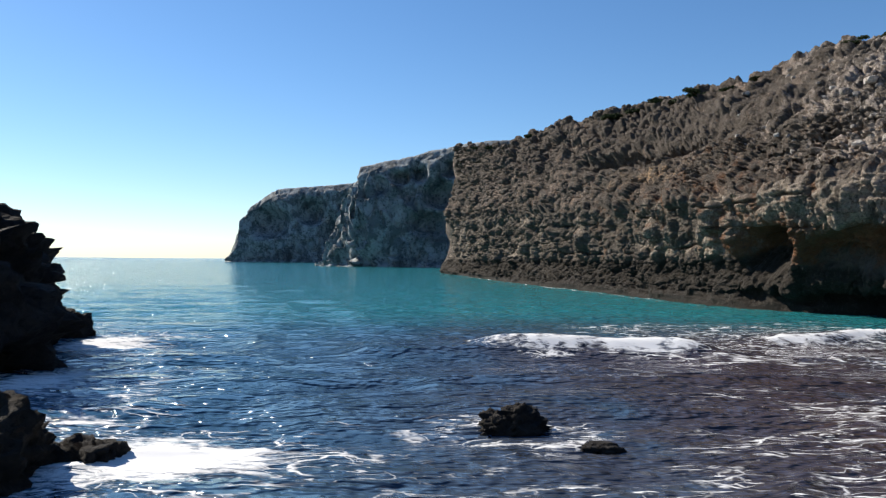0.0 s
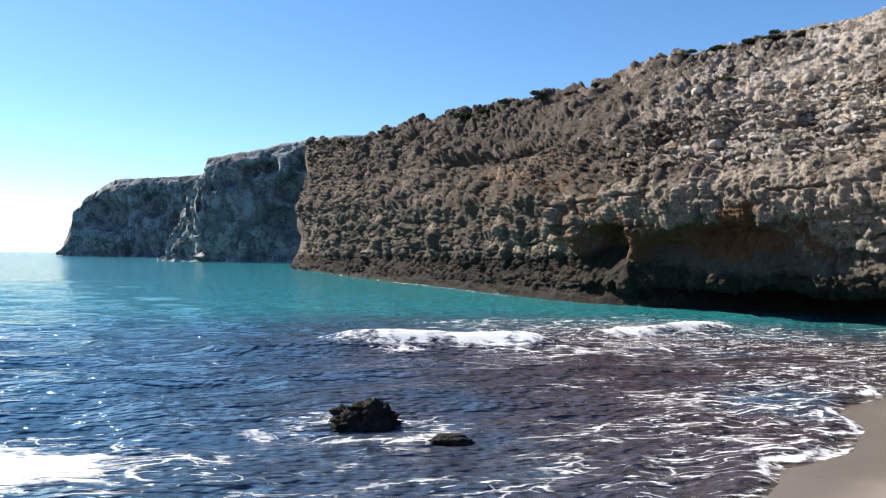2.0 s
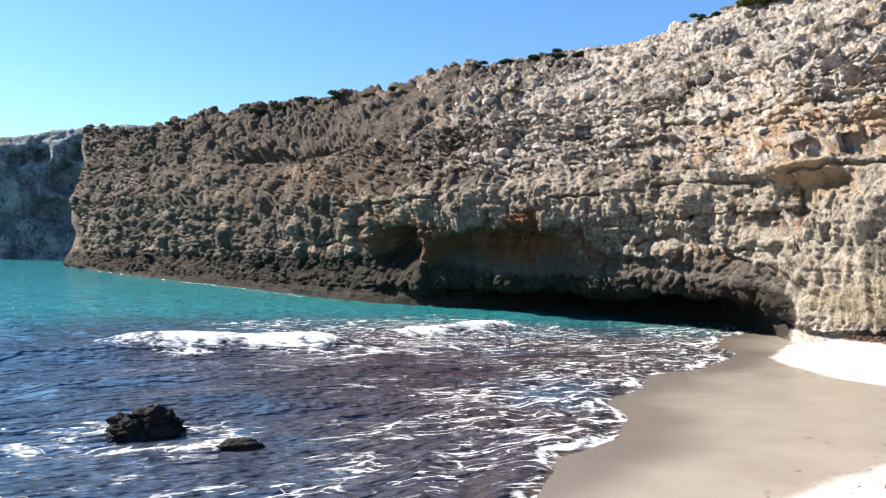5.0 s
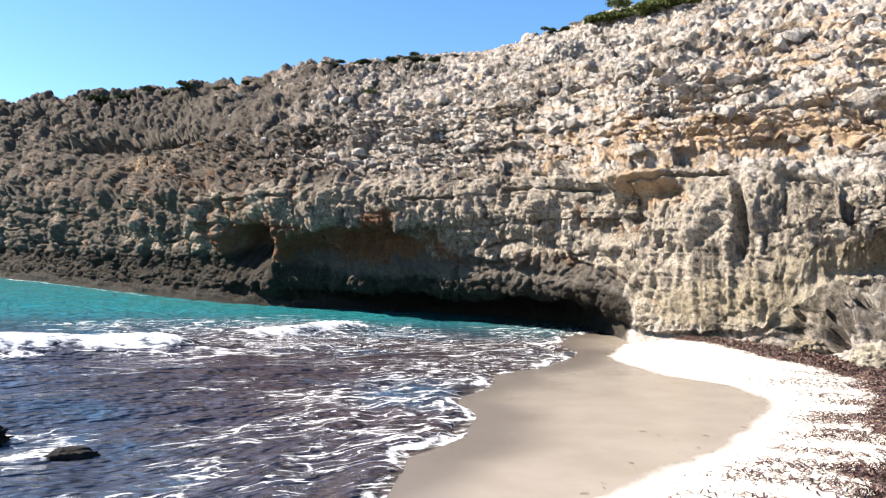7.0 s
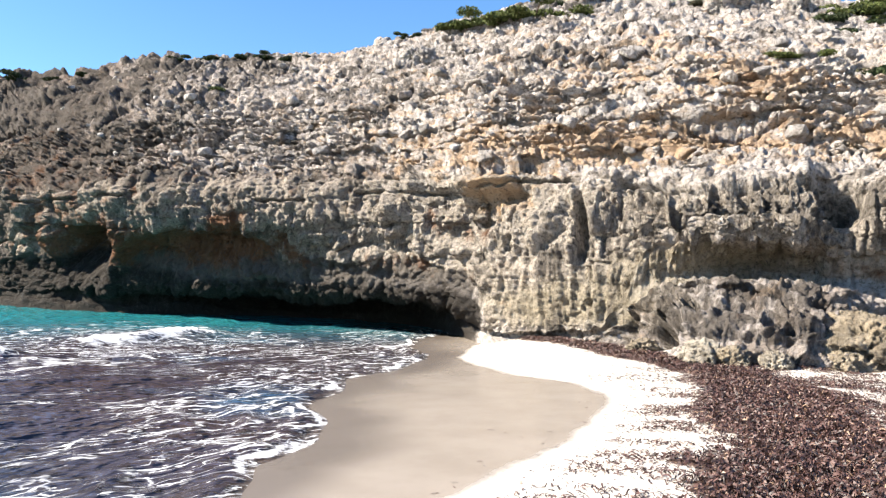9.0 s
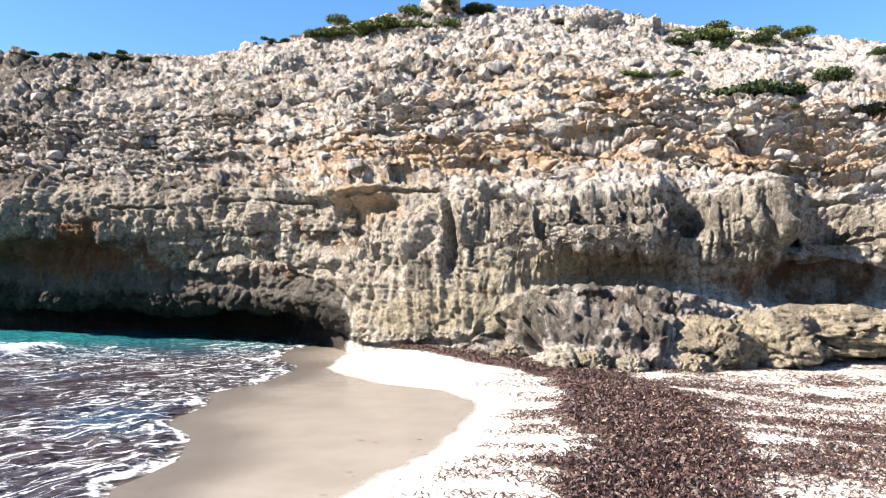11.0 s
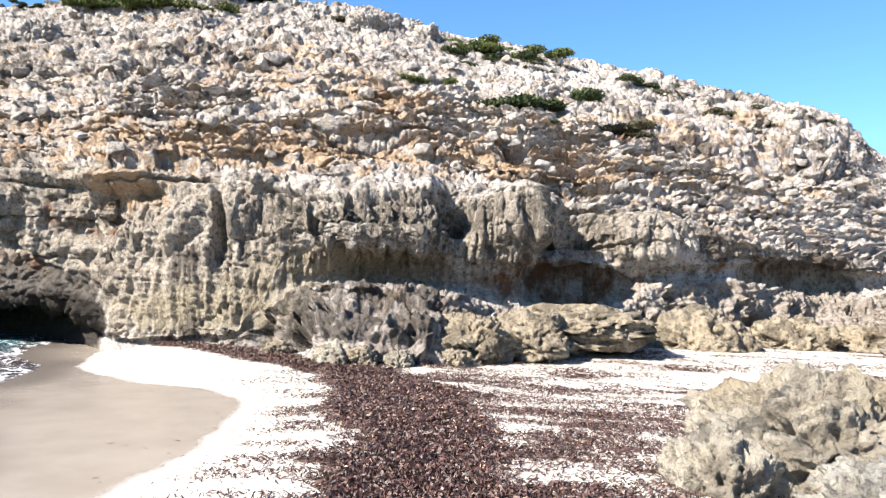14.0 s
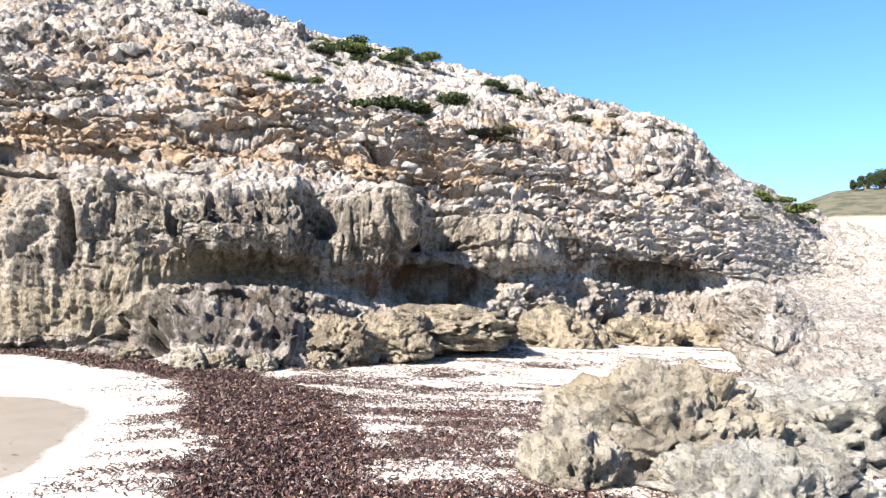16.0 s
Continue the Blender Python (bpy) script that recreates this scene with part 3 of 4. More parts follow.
# swellings (+) and hollows (-) of the wall: heading, height, half width and half height in metres, depth
LUMPS = [(24.1, 2.34, 0.5, 1.12, 0.7), (23.5, 4.46, 1.79, 0.9, 0.6), (27.4, 4.24, 1.12, 1.01, 0.6), (31.5, 4.24, 1.46, 1.01, 0.6), (35.6, 4.24, 1.34, 1.01, 0.5), (21.5, 2.4, 1.0, 0.9, -0.5), (28.0, 2.56, 1.68, 0.67, -0.3), (33.5, 2.45, 1.79, 0.56, -0.2),
         (42.5, 4.13, 0.56, 0.5, 0.4), (46.0, 4.24, 0.34, 0.78, -0.4), (51.2, 4.3, 0.45, 0.18, -0.5), (49.8, 4.75, 1.0, 0.16, 0.4), (56.2, 3.4, 0.14, 0.9, -0.6), (57.3, 3.6, 0.35, 0.5, 0.3), (66.0, 3.9, 0.4, 0.3, -0.5),
         (72.4, 4.6, 0.3, 0.3, -0.5), (70.9, 4.5, 0.7, 0.5, 0.25), (73.4, 4.1, 0.3, 0.4, -0.5), (75.4, 3.3, 0.7, 0.35, 0.2), (77.6, 3.9, 0.9, 0.7, 0.35), (78.2, 4.6, 0.4, 0.3, 0.3), (81.6, 3.7, 0.6, 0.9, -0.9), (86.6, 3.9, 0.8, 0.6, 0.6),
         (83.6, 3.5, 0.5, 0.4, -0.5), (59.8, 0.7, 0.2, 0.5, -0.7), (61.6, 0.8, 0.25, 0.4, -0.6), (69.2, 0.4, 0.4, 0.3, -0.5), (88.0, 0.8, 1.0, 0.5, -0.9), (95.0, 1.0, 0.35, 0.5, -1.0), (97.0, 7.6, 2.2, 0.7, -1.0), (16.0, 9.0, 3.5, 0.9, -1.0),
         (64.8, 6.5, 0.7, 0.3, -0.8), (66.0, 6.4, 0.4, 0.3, -0.7), (77.2, 6.6, 0.5, 0.4, -0.8), (82.0, 6.2, 0.6, 0.3, -0.5), (86.0, 8.2, 1.2, 0.5, -0.6)]
# hollows and bosses with steep rims: the same numbers
HOLES = [(21.8, 2.3, 0.9, 1.0, -1.2), (27.0, 2.34, 1.46, 0.67, -0.6), (30.5, 2.67, 1.12, 0.5, -0.5), (48.6, 3.79, 0.73, 0.5, -0.55), (47.3, 3.23, 0.56, 0.39, -0.6), (49.3, 4.62, 0.9, 0.2, 0.22), (56.15, 3.4, 0.11, 0.8, -0.6), (73.55, 3.95, 0.36, 0.45, -1.2),
         (77.9, 3.9, 1.15, 0.8, 0.5), (81.9, 3.5, 0.5, 0.6, -0.6), (82.2, 2.35, 1.3, 0.4, -1.0), (97.6, 3.0, 1.8, 0.32, -1.0), (59.6, 0.7, 0.14, 0.4, -0.9), (62.4, 0.9, 0.3, 0.26, -0.9), (71.5, 0.4, 0.3, 0.2, -0.6), (86.9, 1.2, 0.7, 0.35, -1.2),
         (94.4, 1.5, 0.3, 0.3, -1.0), (93.0, 1.1, 0.4, 0.2, -0.7), (96.9, 6.9, 1.5, 0.35, -1.3), (65.2, 6.4, 1.0, 0.22, -0.9), (67.6, 6.55, 0.8, 0.25, -1.0), (77.6, 6.7, 0.45, 0.35, -0.9), (59.0, 5.6, 1.6, 0.14, -0.8), (53.5, 5.3, 1.8, 0.12, -0.8),
         (90.0, 5.6, 1.5, 0.14, -0.8), (85.0, 5.4, 1.2, 0.12, -0.8), (13.0, 9.0, 3.0, 0.7, -1.0)]
# stains: heading, height, half width and half height in metres, strength
RUSTS = [(12.0, 4.5, 8.0, 4.0, 0.25), (20.0, 5.5, 5.0, 3.5, 0.25), (21.5, 2.7, 1.6, 0.9, 1.0), (27.5, 2.56, 2.24, 0.78, 1.0), (32.0, 2.56, 2.46, 0.67, 0.8), (31.0, 3.46, 0.56, 0.56, 0.8), (47.6, 3.34, 0.78, 0.39, 0.8), (43.0, 2.34, 2.8, 0.28, 0.35),
         (45.0, 3.79, 0.28, 0.56, 0.5), (50.6, 4.2, 0.5, 0.3, 0.6), (81.0, 2.5, 1.5, 0.5, 0.9), (84.5, 2.6, 0.8, 0.2, 0.4), (76.5, 2.3, 0.7, 0.25, 0.5), (96.0, 3.3, 2.5, 0.5, 0.6), (65.4, 6.5, 1.2, 0.4, 0.7), (77.4, 6.6, 0.8, 0.4, 0.6),
         (68.0, 8.2, 1.2, 0.4, 0.5), (86.0, 7.6, 1.5, 0.6, 0.5), (49.0, 8.0, 1.2, 0.5, 0.4)]
ALGAE = [(54.5, 1.2, 2.4, 0.8, 1.0), (67.0, 2.6, 2.6, 0.35, 1.0), (60.5, 1.9, 2.2, 0.8, 0.7), (18.0, 1.3, 4.0, 0.5, 0.6)]
OCHRES = [ (13.7, 7.0, 2.5, 0.7, 1.6), (49.8, 4.4, 0.9, 0.45, 3.0), (66.0, 6.2, 5.0, 0.6, 0.7), (75.0, 5.9, 6.0, 0.6, 0.5), (68.0, 8.2, 1.5, 0.8, 1.4), (90.0, 8.0, 6.0, 1.5, 0.7), (60.0, 10.0, 4.0, 2.0, 0.6), (52.0, 6.0, 4.0, 0.8, 0.9), (68.6, 1.8, 0.5, 0.2, 1.6), (38.0, 8.5, 4.0, 2.0, 0.3), (80.0, 6.0, 2.0, 0.6, 1.0), (86.0, 2.2, 2.5, 0.3, 0.7)]


def courses(along, bed, thick, width, seed):
    """Beds cut into blocks by upright joints: a random number for each block, and the depth into joints 0..1."""
    k = np.floor(bed / thick)
    f = bed / thick - k
    u = along / width * (0.7 + 0.8 * hash01(k, 0 * k, 0 * k, seed)) + 13.7 * hash01(k, 0 * k, 0 * k, seed + 1)
    j = np.floor(u)
    w = u - j
    joint = smooth(0.10, 0.0, np.minimum(w, 1 - w) * width / thick)
    return hash01(j, k, 0 * k, seed + 2), joint, f


def spots(list_, deg, r, z, steep=1.0):
    out = np.zeros_like(z)
    for a, h, w, t, k in list_:
        out += k * np.exp(-(((deg - a) * np.radians(1) * r / w) ** 2 + ((z - h) / t) ** 2) ** steep)
    return out


def cliff_grid(deg, nv):
    """Rows along the cove, columns from the cave's back up the wall and over the ridge."""
    toe, ridge = spline(TOE_R, deg), spline(RIDGE_R, deg)
    zr = 2.0 + ridge * np.tan(np.radians(spline(RIDGE_E, deg) + 0.2 * smooth(16, 26, deg)))
    lr, nr = toe + spline(LEDGE_D, deg), toe + spline(NOTCH_D, deg)
    hr, br = spline(HANG_R, deg), spline(BROW_R, deg)
    lz, nz, hz, bz = spline(LEDGE_Z, deg), spline(NOTCH_Z, deg), spline(HANG_Z, deg), spline(BROW_Z, deg)
    hem = smooth(59.5, 61.5, deg) * smooth(75, 73, deg)
    at = np.stack([deg, 0 * deg, 0 * deg], -1)
    hz = hz + hem * (0.14 * vnoise(at * 0.55, 37) + 0.22 * (np.sqrt(np.abs(vnoise(at * 1.4, 38))) - 0.5) + 0.12 * vnoise(at * 3.1, 39))
    mr, mz = br + 0.45 * (ridge - br), bz + 0.52 * (zr - bz)
    one = np.ones_like(deg)
    knots = [(toe - 0.1, -0.6 * one), (toe, 0.3 * one), (lr, lz), (toe + spline(BACK_D, deg), spline(BACK_Z, deg)), (nr, nz), (hr + 0.25 * (nr - hr), nz * 0.3 + hz * 0.7), (hr, hz + 0.15), (np.where(deg < 49, br - 0.05, hr - 0.1 + 0.35 * (br - hr)), hz + np.where(deg < 49, 0.62, 0.5) * (bz - hz)),
             (br, bz), (br + 0.08 * (ridge - br), bz + 0.06 * (zr - bz)), (mr, mz), (ridge, zr), (ridge + 4, zr - 0.2), (ridge + 25, zr * 0.5), (ridge + 60, 0 * zr - 1)]
    share = np.array([0, 0.02, 0.065, 0.12, 0.16, 0.185, 0.21, 0.32, 0.42, 0.46, 0.72, 0.965, 0.98, 0.99, 1.0])
    v = np.linspace(0, 1, nv)
    rr = np.stack([np.interp(v, share, k) for k in np.array([k[0] for k in knots]).T])
    zz = np.stack([np.interp(v, share, k) for k in np.array([k[1] for k in knots]).T])
    kernel = np.array([1, 4, 6, 4, 1]) / 16
    for _ in range(3):
        for arr in (rr, zz):
            arr[:, 2:-2] = sum(kernel[k] * arr[:, k:arr.shape[1] - 4 + k] for k in range(5))
    a = np.radians(deg)[:, None]
    return np.stack([np.sin(a) * rr, np.cos(a) * rr, zz], -1), rr, v


def ribs(along, z, fx, fz, seed):
    """Upright flutes: rounded ribs between sharp grooves, 0..1."""
    return np.sqrt(np.abs(vnoise(np.stack([along * fx, z * fz, 0 * z], -1) + 0.37, seed)))


def heaps(p, seed, edge=0.35):
    """Boulders packed side by side: rounded heights 0..1, and a random number for each."""
    d1, d2, rid = cells(p, seed)
    return smooth(0.0, edge, d2 - d1) ** 0.6 * (0.45 + 0.55 * rid) * (1.05 - 0.35 * d1), rid


def bed_at(g):
    """Height within the layers of the stone, which wave a little."""
    return g[..., 2] + 0.30 * fbm(g * np.array((0.10, 0.10, 0.2)), 3, 67)


def build_cliff():
    deg = np.concatenate([np.linspace(0.35, 5, 260), np.linspace(5.03, 18, 290), np.linspace(18.07, 112, 1060), np.linspace(112.3, 126, 30)])
    g, rr, v = cliff_grid(deg, 640)
    # the far end breaks off unevenly
    turn = np.radians(np.clip(1 - np.arange(len(deg)) / 90, 0, 1)[:, None] * (0.9 * fbm(g * np.array((0, 0, 0.22)), 4, 60) + 0.05 * (g[..., 2] - 6)))
    g = np.stack([g[..., 0] * np.cos(turn) + g[..., 1] * np.sin(turn), g[..., 1] * np.cos(turn) - g[..., 0] * np.sin(turn), g[..., 2]], -1)
    n = grid_normal(g)
    d2 = deg[:, None] + 0 * rr
    z = g[..., 2]
    vv = v[None, :] + 0 * z
    apron = smooth(101.5, 104, d2)
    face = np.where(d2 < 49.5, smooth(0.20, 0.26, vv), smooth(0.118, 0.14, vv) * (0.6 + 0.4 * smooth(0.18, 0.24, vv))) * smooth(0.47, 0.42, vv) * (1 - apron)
    slope = np.maximum(smooth(0.405, 0.455, vv), apron * smooth(0.02, 0.06, vv)) * smooth(0.985, 0.96, vv)
    upper = smooth(0.58, 0.72, vv) * slope
    lower = slope - upper
    low = smooth(0.015, 0.04, vv) * smooth(0.14, 0.115, vv) * smooth(55, 58, d2) * (1 - apron)
    far = np.clip(rr / 30, 1, 3)
    away = smooth(34, 14, d2)
    warp = g + 0.22 * np.stack([fbm(g * 1.1, 2, s) for s in (61, 62, 63)], -1)
    out = 0.30 * fbm(g * 0.25, 3, 64) * (face + slope)
    # curtains: upright flutes on the wall
    brow = np.stack([np.sin(np.radians(deg)), np.cos(np.radians(deg))], -1) * spline(BROW_R, deg)[:, None]
    along = np.concatenate([[0], np.cumsum(np.linalg.norm(np.diff(brow, axis=0), axis=1))])[:, None] + 0.16 * fbm(g * np.array((0.7, 0.7, 0.9)), 3, 71)
    curtain = smooth(51, 55, d2) * (0.25 + 0.75 * smooth(-0.35, 0.1, fbm(g * 0.55, 2, 73))) + (1 - smooth(51, 55, d2)) * 0.55
    curtain = face * smooth(0.42, 0.36, vv) * curtain * (1 - 0.45 * smooth(83, 88, d2)) * (0.55 + 0.45 * smooth(2.2, 3.0, z))
    head = 1 - smooth(0.0, 0.5, np.abs((bed_at(g) / 0.9 + 0.5 * vnoise(g * 0.4, 118)) % 1.0 - 0.5) - 0.32)
    out += curtain * (0.20 * (ribs(along, z, 0.9, 0.25, 65) - 0.6) + 0.20 * (ribs(along, z, 2.1, 0.5, 66) - 0.6) + 0.40 * head * (ribs(along, z, 4.4, 0.75, 74) - 0.6) + 0.24 * (ribs(along, z, 9.0, 1.6, 76) - 0.6))
    under = smooth(0.15, 0.17, vv) * smooth(0.30, 0.22, vv) * smooth(51, 48, d2)
    out += away * face * (0.7 * (ribs(along, z, 0.35, 0.12, 111) - 0.6) + 0.45 * (ribs(along, z, 0.9, 0.3, 112) - 0.6))
    # rounded heads of the wall between the curtains
    knob, _ = heaps(warp * np.array((0.75, 0.75, 0.7)), 87, 0.5)
    knob2, _ = heaps(warp * np.array((2.0, 2.0, 1.5)), 88, 0.4)
    smoothed = smooth(2.9, 2.2, z) * smooth(50, 52, d2) * smooth(62, 60, d2)
    out += face * (1 - 0.8 * smoothed) * ((0.42 * (knob - 0.55)) * (1.0 - 0.5 * smooth(54, 58, d2)) + 0.16 * (knob2 - 0.5))
    # beds: ledges that follow the layers of the stone
    bed = bed_at(g)
    broken = smooth(-0.35, 0.25, fbm(g * np.array((0.3, 0.3, 0.8)), 3, 68))
    step = np.zeros_like(z)
    for thick, amp in ((0.85, 0.55), (0.36, 0.9), (0.15, 0.75)):
        ramp_up = (bed / thick + 0.13 + 0.35 * vnoise(g * 0.5 + thick, 58)) % 1.0
        ramp_up = ramp_up * smooth(1.0, 0.88, ramp_up)
        step += thick * amp * (ramp_up - 0.42) * (slope * (1 - 0.55 * upper) * (0.35 + 0.9 * broken) + (0.08 * face + 0.30 * low))
    r1, j1, f1 = courses(along + 0.4 * vnoise(g * 0.5, 101), bed, 0.62, 2.2, 102)
    r2, j2, f2 = courses(along + 0.2 * vnoise(g * 1.1, 103), bed + 0.1 * vnoise(g * 0.6, 104), 0.26, 0.9, 106)
    step += slope * ((0.32 * (r1 - 0.5) - 0.08 * j1) * (1 - 0.6 * upper) + (0.18 * (r2 - 0.5) - 0.04 * j2) * (1 - 0.4 * upper))
    step -= lower * smooth(-0.25, 0.2, vnoise(g * np.array((0.6, 0.6, 1.5)), 108)) * (0.40 * smooth(0.14, 0.0, f1) + 0.22 * smooth(0.22, 0.0, f2))
    step += 0.22 * (r1 - 0.5) * low + 0.12 * (r2 - 0.5) * low + face * (0.05 * (r2 - 0.5) + 0.10 * (r1 - 0.5)) * (1 - 0.6 * smoothed)
    # partings: cracks along the beds of the wall
    for h, w, k in ((2.55, 0.045, 0.42), (3.35, 0.03, 0.25), (4.45, 0.05, 0.35)):
        out -= face * k * bell(bed + 0.22 * vnoise(g * 0.5 + h, 59) + 0.06 * vnoise(g * 3.0, 99), h, w) * smooth(-0.2, 0.15, fbm(g * 0.6 + h, 2, 69))
    # boulders, slabs and rubble
    b1, id1 = heaps(warp * np.array((0.80, 0.80, 1.05)), 70, 0.30)
    b2, id2 = heaps(warp * np.array((1.75, 1.75, 2.3)), 80, 0.34)
    b3, id3 = heaps(warp * np.array((3.9, 3.9, 5.2)), 85, 0.38)
    flat1, c4, slab = blocks(warp * np.array((0.55, 0.55, 2.3)), 75, 0.2)
    big = smooth(-0.30, 0.15, fbm(g * 0.35, 2, 72))
    out += upper * ((0.10 + 0.34 * big) * (b1 - 0.55) + 0.20 * (b2 - 0.55))
    leaf, _ = heaps(warp * np.array((0.9, 0.9, 4.2)), 89, 0.25)
    out += lower * (0.05 * (b2 - 0.55) + 0.19 * smooth(5, 22, d2) * (leaf - 0.55) + 0.13 * (flat1 * smooth(0.0, 0.05, c4) - 0.45) + 0.14 * big * (b1 - 0.55))
    out += under * (0.18 * (b1 - 0.5) + 0.16 * (b2 - 0.5) + 0.10 * (b3 - 0.5) + 0.25 * (ribs(along, z, 1.3, 0.5, 113) - 0.6))
    b0, _ = heaps(warp * np.array((0.34, 0.34, 0.45)), 86, 0.4)
    out += away * (slope + 0.5 * face) * (0.30 * (b0 - 0.5) + 0.28 * (b1 - 0.5) + 0.5 * fbm(g * 0.3, 4, 114))
    near = smooth(5, 22, d2)
    out += near * slope * 0.095 * (b3 - 0.5) + face * 0.07 * (b3 - 0.5) * (1 - 0.5 * smoothed)
    s1, s2, lump = cells(warp * np.array((0.8, 0.8, 1.1)), 77)
    out += low * (0.26 * (np.clip(1.1 - s1, 0, 1) ** 0.7 - 0.5) * (0.4 + lump) + 0.14 * (b2 - 0.5) + 0.07 * (b3 - 0.5) + 0.20 * fbm(g * 1.4, 3, 78) + 0.20 * (0.5 - np.abs(vnoise(warp * 2.1, 79))) + 0.18 * (0.5 - np.abs(vnoise(warp * 5.1, 81))) + 0.07 * (0.5 - np.abs(vnoise(warp * 10.3, 82))))
    # holes weathered into the stone
    pocket = smooth(0.80, 0.9, id2) * smooth(0.5, 0.8, b2)
    out -= (0.50 * low + 0.10 * face + 0.26 * slope * smooth(12, 30, d2)) * pocket
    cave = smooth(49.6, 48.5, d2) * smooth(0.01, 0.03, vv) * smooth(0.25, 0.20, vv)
    out += cave * (0.45 * fbm(g * 0.7, 4, 93) + 0.2 * (0.5 - np.abs(vnoise(warp * 1.5, 94))))
    rough = 1 - np.abs(vnoise(warp * 2.6, 91))
    out += (0.3 + 0.7 * near) * (slope + 0.6 * face + 1.2 * low) * (0.05 * fbm(g * 4.0, 3, 90) + 0.035 * vnoise(warp * 10.0, 92) + 0.05 * (rough - 0.6))
    out += (spots(LUMPS, d2, rr, z) + spots(HOLES, d2, rr, z, 2.0)) * (vv > 0.02)
    step, out = step * (1 - 0.5 * apron) * (0.12 + 0.88 * smooth(8, 28, d2)), out * (1 - 0.25 * apron)
    a = np.radians(deg)[:, None]
    g = g - np.stack([np.sin(a) * step, np.cos(a) * step, 0 * step], -1) * (0.7 + 0.3 * far)[..., None]
    g = g + n * (out * np.where(vv < 0.975, 1, 0) * (0.7 + 0.3 * far))[..., None]
    earth = slope * smooth(0.55, 0.25, np.where(upper > 0.5, np.maximum(b1 * 0.9, b2), b2)) * smooth(20, 45, d2)
    tone = (slope * (0.10 + 0.45 * r2 + 0.3 * r1 + 0.5 * (id2 - 0.4) + 0.35 * smooth(70, 86, d2) + 0.5 * bell(z, 4.9, 1.0) * smooth(64, 80, d2)) - 0.1 * face - 0.5 * apron) * smooth(5, 60, d2)
    # crusts, plus painted shade: low under the overhang and along the north end
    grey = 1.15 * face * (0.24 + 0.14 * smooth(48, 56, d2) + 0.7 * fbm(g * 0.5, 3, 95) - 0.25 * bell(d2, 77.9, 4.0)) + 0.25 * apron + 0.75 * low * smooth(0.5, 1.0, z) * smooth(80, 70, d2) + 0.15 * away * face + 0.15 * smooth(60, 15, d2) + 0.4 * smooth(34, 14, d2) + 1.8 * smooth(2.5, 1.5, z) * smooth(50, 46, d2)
    grey += slope * (0.10 + 0.75 * fbm(g * np.array((0.45, 0.45, 0.8)), 4, 96) + 0.25 * (id3 - 0.5) + 0.18 * smooth(62, 30, d2) + 0.26 * upper) * (1 - apron)
    # brown stone; the northward ramp paints that stretch's backlit shade as colour
    umber_shade = smooth(52, 8, d2) * 1.0 + (0.10 + 0.3 * fbm(g * 0.5, 3, 57) + 0.28 * smooth(50, 42, d2)) * face + 0.45 * low - 0.1 + slope * smooth(30, 45, d2) * (0.16 + 0.4 * fbm(g * np.array((0.3, 0.3, 0.8)), 3, 98))  + 0.8 * bell(z, 2.7, 0.45) * smooth(60, 62, d2) * smooth(74, 72.5, d2)
    ochre = spots(OCHRES, d2, rr, z) + 0.22 * slope * smooth(20, 50, d2) + 0.55 * earth - 1.2 * apron
    # the cave and the low undercut rock get their shade as colour here
    me = grid_mesh("cliff", g, MAT_CLIFF, {"tone": tone, "grey": grey, "rust": spots(RUSTS, d2, rr, z), "umber_shade": umber_shade, "wall": 0.95 * face * (0.75 + 0.25 * smooth(36, 50, d2)) * (1 - 0.55 * smooth(4.2, 4.8, z) * smooth(50, 56, d2)) * (1 - 0.3 * smooth(84, 92, d2)) + 0.5 * low * smooth(72, 78, d2) + 0.5 * apron, "algae": spots(ALGAE, d2, rr, z), "flute": curtain, "undercut_shade": np.maximum(smooth(1.5, 0.8, z) * smooth(50, 48, d2), smooth(2.6, 1.4, z) * smooth(30, 20, d2)) + cave * 1.0, "ochre": ochre}, flip=True)
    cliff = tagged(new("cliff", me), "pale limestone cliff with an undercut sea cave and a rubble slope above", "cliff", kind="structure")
    return cliff, g, n, deg, v


ground = build_ground()
sea = build_sea()
cliff, CLIFF, CLIFF_N, CLIFF_DEG, CLIFF_V = build_cliff()


def on_cliff(heading, elevation):
    """The place on the slope that lies at this heading and elevation from the beach's middle."""
    i = int(np.argmin(np.abs(CLIFF_DEG - heading)))
    c = CLIFF[i]
    e = np.degrees(np.arctan2(c[:, 2] - 2.0, np.hypot(c[:, 0], c[:, 1])))
    ok = np.where((CLIFF_V > 0.42) & (CLIFF_V < 0.96))[0]
    j = ok[int(np.argmin(np.abs(e[ok] - elevation)))]
    return Vector(c[j]), Vector(CLIFF_N[i, j])

# ---- headlands ----


